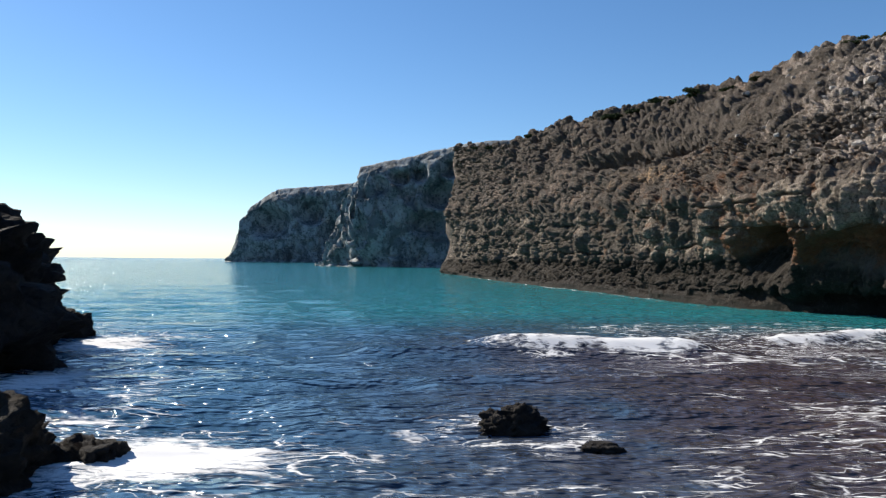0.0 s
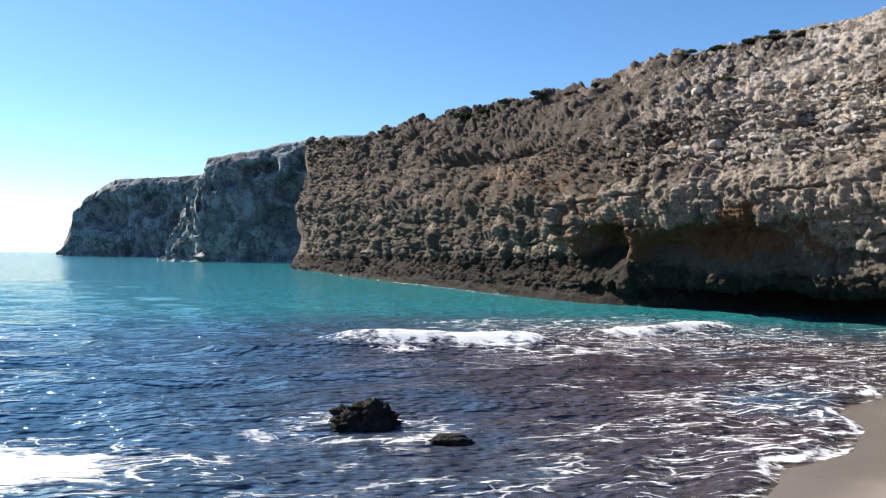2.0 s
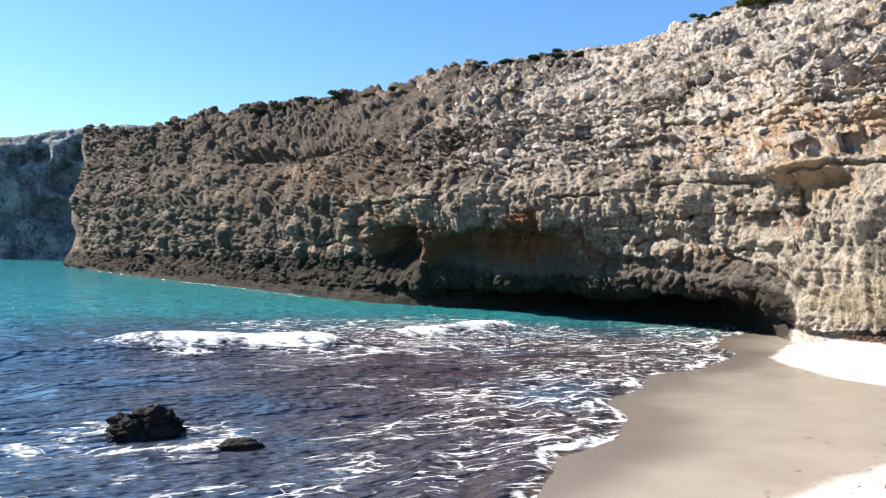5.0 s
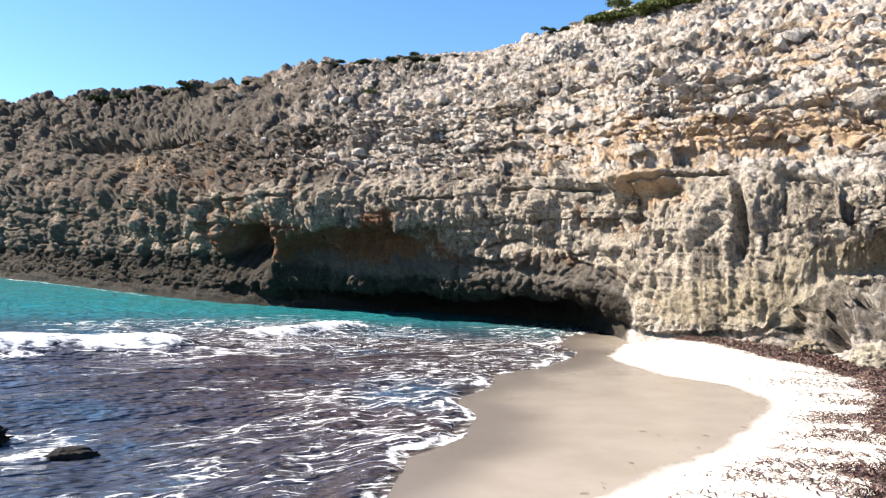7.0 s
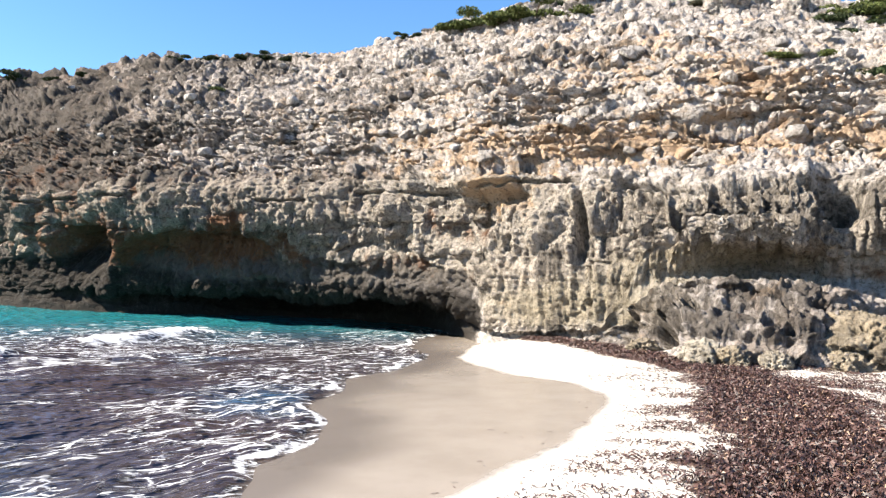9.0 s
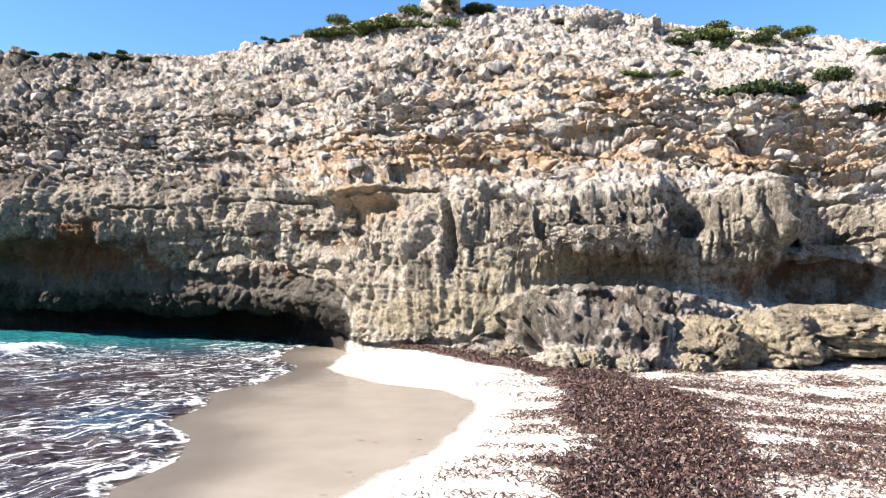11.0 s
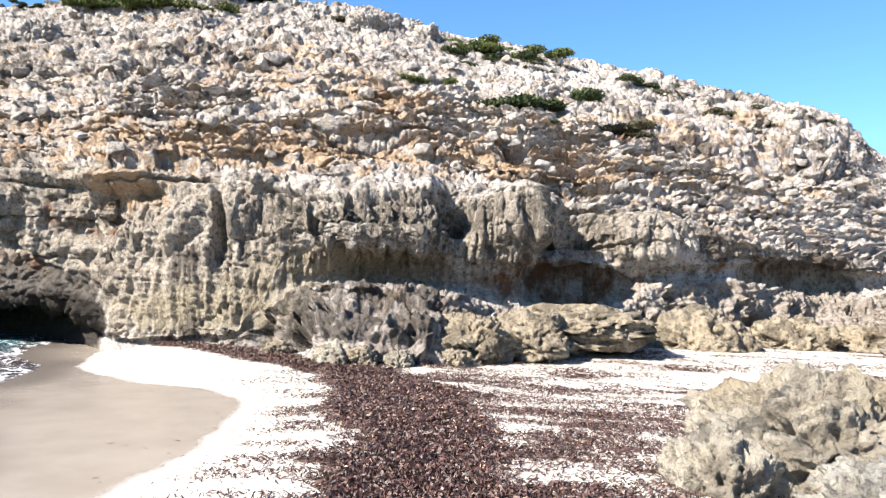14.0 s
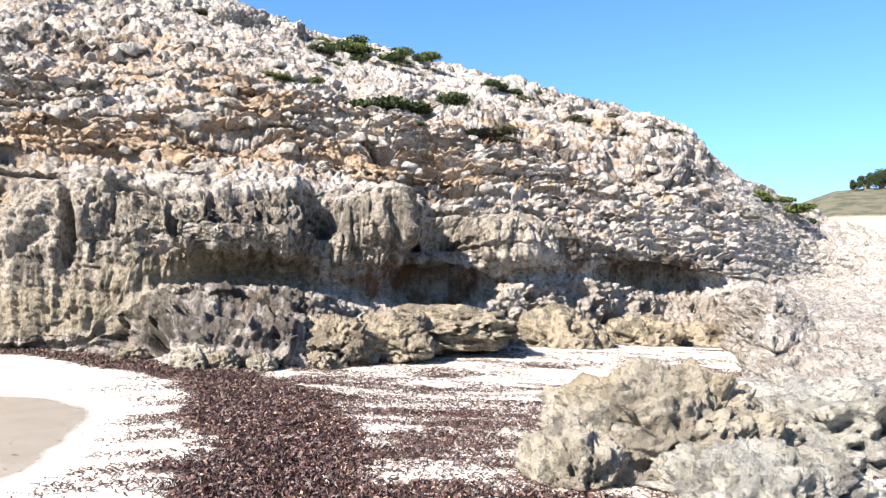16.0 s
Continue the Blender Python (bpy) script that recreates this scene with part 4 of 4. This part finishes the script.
def build_headland(name, label, knots, depth, seed, tall, hollows):
    """A far cliff: knots of x, y of the foot and height, and rock that rises straight from the sea."""
    k = np.array(knots, float)
    u = np.linspace(0, 1, 260)
    at = np.concatenate([[0], np.cumsum(np.hypot(np.diff(k[:, 0]), np.diff(k[:, 1])) + 0.5)])
    at = at / at[-1]
    x, y, h = (np.interp(u, at, k[:, c]) for c in range(3))
    way = np.stack([np.gradient(x), np.gradient(y)], -1)
    way /= np.linalg.norm(way, axis=-1, keepdims=True)
    inx, iny = -way[:, 1], way[:, 0]
    prof = np.array([(-0.02, -0.05), (-0.01, 0.0), (0.02, 0.04), (0.0, 0.3), (0.03, 0.6), (0.06, 0.9), (0.12, 1.0), (0.5, 1.03), (1.0, 1.05), (1.2, -0.05)])
    v = np.linspace(0, 1, 130)
    share = np.array([0, 0.02, 0.08, 0.3, 0.55, 0.75, 0.82, 0.9, 0.96, 1.0])
    off, up = np.interp(v, share, prof[:, 0]), np.interp(v, share, prof[:, 1])
    g = np.stack([x[:, None] + inx[:, None] * off * depth, y[:, None] + iny[:, None] * off * depth, h[:, None] * up], -1)
    n = grid_normal(g)
    s = 1.0 / tall
    warp = g + 0.10 * tall * np.stack([fbm(g * s * 3, 3, seed + c) for c in (0, 1, 2)], -1)
    h1, c1, block = blocks(warp * s * np.array((3.0, 3.0, 1.6)), seed + 5, 0.6)
    h2, c2, small = blocks(warp * s * np.array((9.0, 9.0, 8.0)), seed + 15, 0.8)
    ridge = np.abs(vnoise(warp * s * np.array((6, 6, 1.2)), seed + 7))
    amp = 0.09 * tall * fbm(g * s * 2.2, 4, seed + 6) + 0.07 * tall * (h1 - 0.5) + 0.05 * tall * (h2 - 0.5) + 0.05 * tall * (np.sqrt(ridge) - 0.5)
    amp -= 0.10 * tall * smooth(0.80, 0.9, block) * smooth(0.02, 0.2, c1)
    g = g + n * (amp * smooth(0.0, 0.05, v) * (0.25 + 0.75 * smooth(0.80, 0.68, v)) * smooth(1.0, 0.9, v) * (0.3 + 0.7 * smooth(0.0, 0.3, u)[:, None]))[..., None]
    around = np.degrees(np.arctan2(g[..., 0], g[..., 1]))
    away = np.hypot(g[..., 0], g[..., 1])
    for a, e, w, t, k in hollows:
        q = ((around - a) * np.radians(1) * away / w) ** 2 + ((g[..., 2] - 2 - away * math.tan(radians(e))) / t) ** 2
        g = g + n * (k * np.exp(-q ** 2) * smooth(0.02, 0.08, v) * smooth(0.86, 0.8, v))[..., None]
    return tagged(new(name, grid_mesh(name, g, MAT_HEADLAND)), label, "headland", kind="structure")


def polar_knots(*rows):
    """(heading, distance, elevation of the top in degrees) to x, y, height."""
    return [(r * math.sin(radians(a)), r * math.cos(radians(a)), 2 + r * math.tan(radians(e))) for a, r, e in rows]


build_headland("headland", "pale limestone headland tinted blue-grey for haze, with dark hollows above the sea",
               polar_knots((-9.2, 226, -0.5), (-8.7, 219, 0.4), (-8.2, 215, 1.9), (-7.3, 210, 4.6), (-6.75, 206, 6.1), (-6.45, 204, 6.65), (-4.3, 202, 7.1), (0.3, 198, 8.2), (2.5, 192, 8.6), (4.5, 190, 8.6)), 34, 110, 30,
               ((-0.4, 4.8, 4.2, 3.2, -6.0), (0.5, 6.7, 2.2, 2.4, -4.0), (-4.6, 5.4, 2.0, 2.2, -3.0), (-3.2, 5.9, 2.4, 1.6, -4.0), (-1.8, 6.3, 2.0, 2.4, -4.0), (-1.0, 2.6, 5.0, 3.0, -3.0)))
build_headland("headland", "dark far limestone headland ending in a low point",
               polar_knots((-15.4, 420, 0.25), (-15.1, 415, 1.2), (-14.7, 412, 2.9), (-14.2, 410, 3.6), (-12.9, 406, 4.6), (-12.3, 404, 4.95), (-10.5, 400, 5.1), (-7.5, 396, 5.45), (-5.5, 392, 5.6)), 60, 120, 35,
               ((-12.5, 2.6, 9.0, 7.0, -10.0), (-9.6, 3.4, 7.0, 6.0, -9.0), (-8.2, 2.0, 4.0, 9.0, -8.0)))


# ---- rocks ----


def rock_mesh(name, size, seed, mat, detail=5, rough=0.30, pits=0.13, freq=1.3, box=0.35, carve=1.0):
    """A weathered rock: broken planes, ridges and hollows."""
    v, f = ball(detail)
    size = np.array(size)
    v = v / np.max(np.abs(v), axis=1, keepdims=True) ** box
    p = v * 1.2 + seed * 3.7
    warp = p + 0.25 * np.stack([fbm(p * 1.5, 3, seed + c) for c in (20, 21, 22)], -1)
    f1, f2, block = cells(warp * freq, seed)
    out = rough * (0.9 * fbm(p * 1.2, 3, seed + 3) + 0.7 * (block - 0.5) * smooth(0, 0.15, f2 - f1) - 0.25 * smooth(0.10, 0.0, f2 - f1))
    if detail > 3:
        g1, g2, hole = cells(warp * freq * 3.3, seed + 9)
        ridge = 1 - np.abs(vnoise(warp * np.array((3.2, 3.2, 1.6)), seed + 30))
        ridge2 = 1 - np.abs(vnoise(warp * np.array((8.0, 8.0, 4.5)), seed + 31))
        out += pits * (carve * (1.3 * (ridge - 0.6) + 0.6 * (ridge2 - 0.6)) + 0.6 * fbm(p * 11, 4, seed + 12))
        for k, (fq, am) in enumerate(((2.4, 0.9), (5.3, 0.55), (11.0, 0.33))):
            out += carve * pits * am * ((1 - np.abs(vnoise(warp * fq * np.array((1.0, 1.0, 0.6)) + 3.1, seed + 40 + k))) ** 2 * 1.6 - 0.75)
        out -= pits * 2.6 * smooth(0.72, 0.9, hole) * smooth(0.05, 0.3, g2 - g1)
    return raw_mesh(name, v * (1 + out)[:, None] * size, f, mat)


def place_rock(name, label, size, at, turn, seed, mat, lean=0, **more):
    ob = new(name, rock_mesh(name, size, seed, mat, **more))
    ob.matrix_world = pose(*at, lean, 0, turn)
    return tagged(ob, label, "rock")


place_rock("boulder", "large weathered tan limestone boulder on the seaweed-strewn sand", (1.0, 1.3, 0.88), (8.68, -1.28, 0.42), 12, 7, MAT_BOULDER, detail=7, box=0.1, rough=0.28, pits=0.135)
place_rock("boulder", "tan limestone block at the foot of a larger boulder", (0.48, 0.50, 0.48), (7.68, -0.36, 0.36), 50, 9, MAT_BOULDER, detail=6, pits=0.09)
place_rock("boulder", "pale grey limestone boulder leaning on a larger one", (0.75, 1.0, 0.55), (7.6, -1.98, 0.26), 30, 11, MAT_GREYROCK, detail=6, rough=0.26, pits=0.09)
place_rock("boulder", "grey pitted limestone boulder behind a larger one", (1.5, 1.7, 0.78), (10.4, -3.6, 0.36), 70, 17, MAT_GREYROCK, detail=6, rough=0.30, pits=0.11)
place_rock("boulder", "low grey limestone rock half sunk in the sand", (1.6, 1.8, 0.6), (13.2, -4.2, 0.33), 20, 19, MAT_GREYROCK, detail=6, rough=0.30, pits=0.11)
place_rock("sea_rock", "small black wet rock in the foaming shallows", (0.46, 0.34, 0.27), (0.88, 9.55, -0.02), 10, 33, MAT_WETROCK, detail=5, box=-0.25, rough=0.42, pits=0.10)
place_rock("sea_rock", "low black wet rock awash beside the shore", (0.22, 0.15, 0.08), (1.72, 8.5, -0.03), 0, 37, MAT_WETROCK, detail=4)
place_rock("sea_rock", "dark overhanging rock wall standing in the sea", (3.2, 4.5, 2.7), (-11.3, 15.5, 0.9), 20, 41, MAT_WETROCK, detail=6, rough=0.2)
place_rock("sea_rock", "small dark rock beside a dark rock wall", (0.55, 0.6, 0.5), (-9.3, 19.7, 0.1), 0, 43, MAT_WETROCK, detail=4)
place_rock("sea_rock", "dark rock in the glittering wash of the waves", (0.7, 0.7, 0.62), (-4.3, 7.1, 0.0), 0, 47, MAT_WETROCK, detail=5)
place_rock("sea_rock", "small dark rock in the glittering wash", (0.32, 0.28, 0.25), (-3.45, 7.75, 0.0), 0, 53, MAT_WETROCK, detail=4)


# ---- shrubs ----


def shrub(name, label, mat, seed, leaves=900, flat=0.5, trunk=False):
    """A low shrub: stems and a rough crown of small leaves, one metre across."""
    rng = np.random.default_rng(seed)
    top = tagged(new(name), label, "shrub" if not trunk else "tree")
    lobes = rng.normal(0, 1, (9, 3)) * np.array((0.30, 0.30, 0.10)) + np.array((0, 0, 0.14 if not trunk else 0.55))
    pick = lobes[rng.integers(0, 9, leaves)]
    d = rng.normal(0, 1, (leaves, 3))
    d /= np.linalg.norm(d, axis=1, keepdims=True)
    c = pick + d * (rng.random((leaves, 1)) ** 0.4) * np.array((0.24, 0.24, 0.17 if not trunk else 0.30))
    c[:, :2] *= 0.72
    lobes[:, :2] *= 0.72
    c[:, 2] = np.maximum(c[:, 2] * flat, 0.01)
    lobes[:, 2] *= flat
    a, b = rng.normal(0, 1, (leaves, 3)), rng.normal(0, 1, (leaves, 3))
    a *= (0.026 / np.linalg.norm(a, axis=1, keepdims=True))
    b *= (0.014 / np.linalg.norm(b, axis=1, keepdims=True))
    v = np.stack([c - a, c - b, c + a, c + b], 1).reshape(-1, 3)
    part("foliage", raw_mesh("foliage", v, np.arange(leaves * 4).reshape(-1, 4), mat), top)
    stems = []
    quads = []
    for lobe in lobes:
        base = len(stems)
        for k in range(4):
            t = k / 3
            mid = lobe * np.array((t ** 1.5, t ** 1.5, t))
            w = (0.03 if not trunk else 0.05) * (1 - 0.75 * t)
            stems += [mid + (w, 0, 0), mid + (0, w, 0), mid + (-w, 0, 0), mid + (0, -w, 0)]
        for k in range(3):
            for j in range(4):
                quads.append((base + k * 4 + j, base + k * 4 + (j + 1) % 4, base + k * 4 + 4 + (j + 1) % 4, base + k * 4 + 4 + j))
    part("stem", raw_mesh("stem", np.array(stems), np.array(quads), MAT_TWIG), top, "thin brown twigs")
    return top


KINDS = [shrub("shrub", "low dark green mastic shrub on the rocky hillside", MAT_LEAF, 1, 4200, 0.33),
         shrub("shrub", "rounded dark green shrub on the hill's crest", MAT_LEAF, 2, 4200, 0.36),
         shrub("shrub", "light green shrub between pale stones", MAT_LEAF_LIGHT, 3, 3600, 0.31),
         shrub("shrub", "dry brownish shrub between pale stones", MAT_LEAF_DRY, 4, 3600, 0.30)]
# kind, heading, elevation from the beach, width in metres
SHRUBS = [(2, 73.2, 17.6, 1.8), (0, 74.1, 17.6, 1.6), (2, 76.6, 17.2, 2.0), (0, 78.4, 16.8, 1.8), (2, 80.4, 16.5, 1.9), (3, 81.8, 16.2, 1.7), (1, 83.0, 16.0, 1.5), (3, 84.6, 15.7, 1.8),
          (0, 76.0, 14.1, 2.7), (0, 77.9, 14.4, 3.0), (0, 79.4, 14.2, 2.7), (3, 74.8, 14.0, 2.2), (0, 72.9, 16.7, 1.9), (2, 69.9, 15.5, 1.3), (0, 72.2, 17.3, 1.5), (2, 74.9, 17.9, 1.9), (2, 77.3, 17.5, 2.0), (1, 79.5, 16.8, 1.9), (2, 75.9, 17.7, 1.9), (3, 83.7, 12.3, 2.2),
          (1, 86.0, 15.3, 1.7), (3, 87.4, 14.7, 2.2), (1, 88.6, 15.5, 1.9), (3, 91.2, 13.4, 1.6), (3, 91.8, 14.4, 1.4), (0, 79.4, 12.9, 1.0), (2, 48.1, 17.8, 1.8), (2, 49.2, 17.9, 1.9), (2, 50.8, 18.1, 2.1), (2, 52.6, 18.6, 2.0), (2, 51.7, 18.4, 2.0), (1, 46.1, 17.8, 1.4),
          (0, 53.6, 19.3, 1.5), (0, 56.2, 19.8, 1.4), (0, 58.0, 19.8, 1.6), (1, 59.6, 19.7, 1.1), (0, 61.9, 19.8, 1.0), (3, 63.8, 19.1, 1.1), (1, 46.9, 17.9, 1.1), (1, 44.3, 17.1, 1.0), (1, 43.5, 16.9, 0.9), (0, 34.8, 14.8, 1.3), (1, 36.5, 15.1, 0.9), (3, 94.1, 12.5, 1.4), (3, 93.7, 13.6, 1.1),
          (0, 97.8, 12.5, 0.9), (3, 102.6, 6.6, 0.9), (2, 103.6, 8.2, 2.0), (2, 105.1, 7.6, 2.2), (0, 106.4, 7.0, 1.6), (0, 27.5, 14.1, 1.2), (0, 29.5, 14.4, 1.2), (1, 31.9, 14.7, 1.2), (0, 33.6, 14.9, 1.2), (0, 12.1, 10.3, 2.4), (0, 13.4, 10.6, 1.9), (0, 16.7, 11.3, 2.2), (1, 17.9, 11.6, 1.8),
          (0, 19.7, 11.8, 1.4), (1, 21.6, 12.3, 1.2), (2, 30.2, 12.4, 1.5), (3, 25.7, 12.1, 1.1), (0, 28.7, 13.4, 1.0), (3, 23.2, 11.1, 0.9), (1, 73.1, 16.0, 1.1), (0, 77.6, 16.5, 1.6), (3, 84.4, 12.2, 1.6), (0, 6.5, 9.0, 1.8), (1, 9.5, 9.8, 1.8), (0, 3.4, 8.4, 2.2)]
first = {}
for i, (kind, a, e, w) in enumerate(SHRUBS):
    crest = float(spline(RIDGE_E, np.array([a]))[0])
    w = w * (1.25 if a > 46 and e > crest - 1.6 and kind in (0, 2) else 1.05)
    at, _ = on_cliff(a, min(e, crest - (0.3 if a > 60 else 0.0)))
    m = Matrix.Translation(at - Vector((0, 0, (0.20 if a > 60 and e > crest - 0.5 else 0.10 if 46 < a < 60 else 0.19) * w))) @ Matrix.Rotation(i * 1.9, 4, "Z") @ Matrix.Scale(w / 0.8, 4)
    if kind in first:
        copy_thing(KINDS[kind], m)
    else:
        first[kind] = m
for kind, m in first.items():
    KINDS[kind].matrix_world = m


# ---- far hill beyond the beach ----


def build_far_hill():
    a = np.radians(np.linspace(98, 150, 160))[:, None]
    r = np.linspace(62, 160, 90)[None, :]
    z = np.interp(r, [62, 75, 103, 104, 132, 160], [0, 8.4, 13.7, 14.1, 21.4, 19]) * np.interp(np.degrees(a), [98, 105, 106, 108, 111.5, 118, 150], [0.5, 0.82, 0.9, 0.99, 1.0, 1.25, 1.3])
    x, y = np.sin(a) * r, np.cos(a) * r
    z = z + 0.5 * fbm(np.stack([x, y, 0 * x], -1) * 0.15, 4, 140) - 0.4
    return tagged(new("far_hill", grid_mesh("far_hill", np.stack([x, y, z], -1), MAT_HILL, {"field": smooth(106, 103, r) * np.ones_like(z)}, flip=True)), "tan field below a scrub-covered far hill", "hill", kind="structure")


def hill_material():
    mat, t, s = material("scrub_hillside")
    here = place(t)
    scrub = mix(t, ramp(t, grain(t, here, 0.5, 7.0, 0.7), 0.42, 0.6), (0.10, 0.088, 0.055), (0.04, 0.043, 0.022))
    t.links.new(mix(t, attr(t, "field"), scrub, (0.40, 0.33, 0.22)), s.inputs["Base Color"])
    s.inputs["Roughness"].default_value = 0.95
    return mat


MAT_HILL = hill_material()
build_far_hill()


for a, r, w in ((110.7, 131, 3.8), (109.8, 131, 3.0), (111.6, 129, 3.8), (112.6, 130, 4.0), (109.1, 129, 2.2)):
    t = shrub("tree", "round dark pine on the far hill", MAT_LEAF, int(a * 10), 8000, 0.9, True)
    h = float(np.interp(r, [104, 132], [14.1, 21.4])) * 0.99
    t.matrix_world = Matrix.Translation((math.sin(radians(a)) * r, math.cos(radians(a)) * r, h - 0.6)) @ Matrix.Scale(w, 4)

# ---- loose stones on the slope ----
rng = random.Random(12)


def chunk_mesh(name, size, seed, mat):
    """A sharp broken stone."""
    g = np.random.default_rng(seed)
    p = g.uniform(-1, 1, (22, 3))
    p = p / np.maximum(np.max(np.abs(p), axis=1, keepdims=True), np.linalg.norm(p, axis=1, keepdims=True) / 1.35) * g.uniform(0.75, 1.0, (22, 1))
    bm = bmesh.new()
    for c in p * np.array(size):
        bm.verts.new(c)
    hull = bmesh.ops.convex_hull(bm, input=bm.verts)
    bmesh.ops.delete(bm, geom=[x for x in hull["geom_interior"] if isinstance(x, bmesh.types.BMVert)], context="VERTS")
    bmesh.ops.bevel(bm, geom=list(bm.edges), offset=0.05, segments=1, affect="EDGES")
    me = bpy.data.meshes.new(name)
    bm.to_mesh(me)
    bm.free()
    me.materials.append(mat)
    return me


ROCKS = [chunk_mesh("stone", (1.0, 0.75, 0.5), 200 + i, MAT_STONE) for i in range(12)]


def stone(heading, elevation, size, name="stone", sink=0.15):
    at, n = on_cliff(heading, elevation)
    ob = new(name, rng.choice(ROCKS))
    ob.parent = cliff
    ob.matrix_world = Matrix.Translation(at + n * size * (0.5 - sink)) @ Euler((rng.uniform(-0.4, 0.4), rng.uniform(-0.4, 0.4), rng.uniform(0, 6.28))).to_matrix().to_4x4() @ Matrix.Scale(size, 4)


for i in range(285):
    h = rng.uniform(20, 103)
    top = float(spline(RIDGE_E, np.array([h]))[0])
    stone(h, rng.uniform(0.45 * top, 0.97 * top), rng.choice((0.12, 0.15, 0.18, 0.22, 0.26, 0.34)))

# blocks along the crest
for a, e, w, hgt in ((55.3, 19.7, 0.85, 1.1), (62.2, 18.8, 0.55, 0.6), (64.0, 18.7, 0.5, 0.55), (65.4, 18.6, 0.6, 0.5), (67.6, 18.3, 0.75, 0.6), (69.2, 18.2, 0.6, 0.6), (70.4, 18.0, 0.55, 0.55), (66.4, 18.5, 0.5, 0.5), (60.5, 19.0, 0.6, 0.5),
                     (43.7, 14.8, 0.55, 0.5), (44.6, 15.0, 0.45, 0.4), (93.5, 12.2, 0.6, 0.5)):
    at, n = on_cliff(a, e)
    ob = new("block", rock_mesh("block", (w, w * 0.9, hgt), int(a * 7), MAT_STONE, detail=5, rough=0.34, pits=0.11, freq=1.9, box=0.6))
    ob.matrix_world = pose(*(at + Vector((0, 0, hgt * (0.5 if a < 56 else 0.15)))), 0, 0, a * 5)
    tagged(ob, "pale upright limestone block on the hill's crest", "rock", "blocks along the crest")

# ---- seaweed ----


def build_weed():
    g = np.random.default_rng(77)
    n = 950000
    x, y = g.uniform(1.0, 24, n), g.uniform(-5, 14, n)
    r = np.hypot(x, y)
    keep = (g.random(n) < np.clip(weed_cover(x, y), 0, 1) ** 1.5 * np.clip(10 / r, 0.25, 0.75)) | (g.random(n) < 0.003 * smooth(1.0, 6.0, x) * smooth(-5, -2, y) * (side_of(WETLINE, x, y) > -0.4)) | (g.random(n) < 0.0006 * smooth(1.0, 6.0, x) * smooth(-5, -2, y) * (side_of(WETLINE, x, y) > -2.5))
    x, y = x[keep], y[keep]
    z = seabed_and_sand(x, y)[0]
    m = len(x)
    pile = weed_cover(x, y)
    length, width, turn = g.uniform(0.012, 0.042, m), g.uniform(0.003, 0.008, m), g.uniform(0, 6.28, m)
    lift = 0.004 + 0.030 * pile
    ax = np.stack([np.cos(turn) * length, np.sin(turn) * length, g.uniform(-1, 1, m) * lift], -1)
    bx = np.stack([-np.sin(turn) * width, np.cos(turn) * width, g.uniform(-0.3, 0.3, m) * lift], -1)
    c = np.stack([x, y, z + 0.006 + pile * (g.random(m) * 0.04 + 0.05 * np.clip(fbm(np.stack([x, y, 0 * x], -1) * 3.0, 3, 36), -0.3, 1))], -1)
    bend = np.stack([np.zeros(m), np.zeros(m), g.random(m) * lift], -1)
    v = np.stack([c - ax - bx, c - ax + bx, c - bx + bend, c + bx + bend, c + ax - bx, c + ax + bx], 1).reshape(-1, 3)
    k = np.arange(m)[:, None] * 6
    quads = np.concatenate([k + np.array((0, 2, 3, 1)), k + np.array((2, 4, 5, 3))])
    return tagged(new("seaweed", raw_mesh("seaweed", v, quads, MAT_WEED)), "dry brown seaweed ribbons heaped and scattered on white sand", "seaweed", kind="stuff")


build_weed()


# ---- rocks along the foot of the cliff ----
for i, (a, w) in enumerate(((61.0, 0.34), (64.9, 0.5), (66.9, 0.42), (69.6, 0.36), (73.4, 0.36), (87.2, 0.42), (98.5, 0.6))):
    r = float(spline(TOE_R, np.array([a]))[0]) + 0.1
    x, y = r * math.sin(radians(a)), r * math.cos(radians(a))
    z = float(seabed_and_sand(np.array([x]), np.array([y]))[0][0])
    pale = a < 72
    place_rock("foot_rock", "pale water-worn limestone rock at the foot of the cliff" if pale else "tan limestone rock lying against the cliff's foot", (w, w * 0.8, w * 0.62), (x, y, z + w * 0.22), a * 3, 300 + i, MAT_BOULDER if i % 2 else MAT_LEDGE, detail=5, rough=0.34, pits=0.09)["group"] = "rocks along the cliff foot"

# ---- masses of rock that stand out of the ledge ----
for i, (a, r, size, z) in enumerate(((74.8, 18.35, (0.85, 0.8, 0.72), 0.85), (78.9, 19.0, (0.95, 0.8, 0.62), 1.05), (83.0, 20.0, (1.5, 1.0, 0.55), 1.32), (90.5, 22.3, (1.25, 1.1, 1.0), 0.9), (96.4, 24.0, (1.15, 1.0, 0.72), 0.95), (100.2, 25.0, (1.4, 1.1, 0.66), 0.9))):
    dark = a < 77
    place_rock("ledge_rock", "dark grey pitted limestone mass of the ledge under the cliff" if dark else "tan limestone mass of the ledge, undercut above the sand" if a < 87 else "smooth tan limestone mass sloping to the sand", size,
               (r * math.sin(radians(a)), r * math.cos(radians(a)), z), -a, 400 + i, MAT_LEDGE, detail=6, rough=0.30, pits=0.10, box=0.3, carve=0.6)["group"] = "rock masses along the ledge"
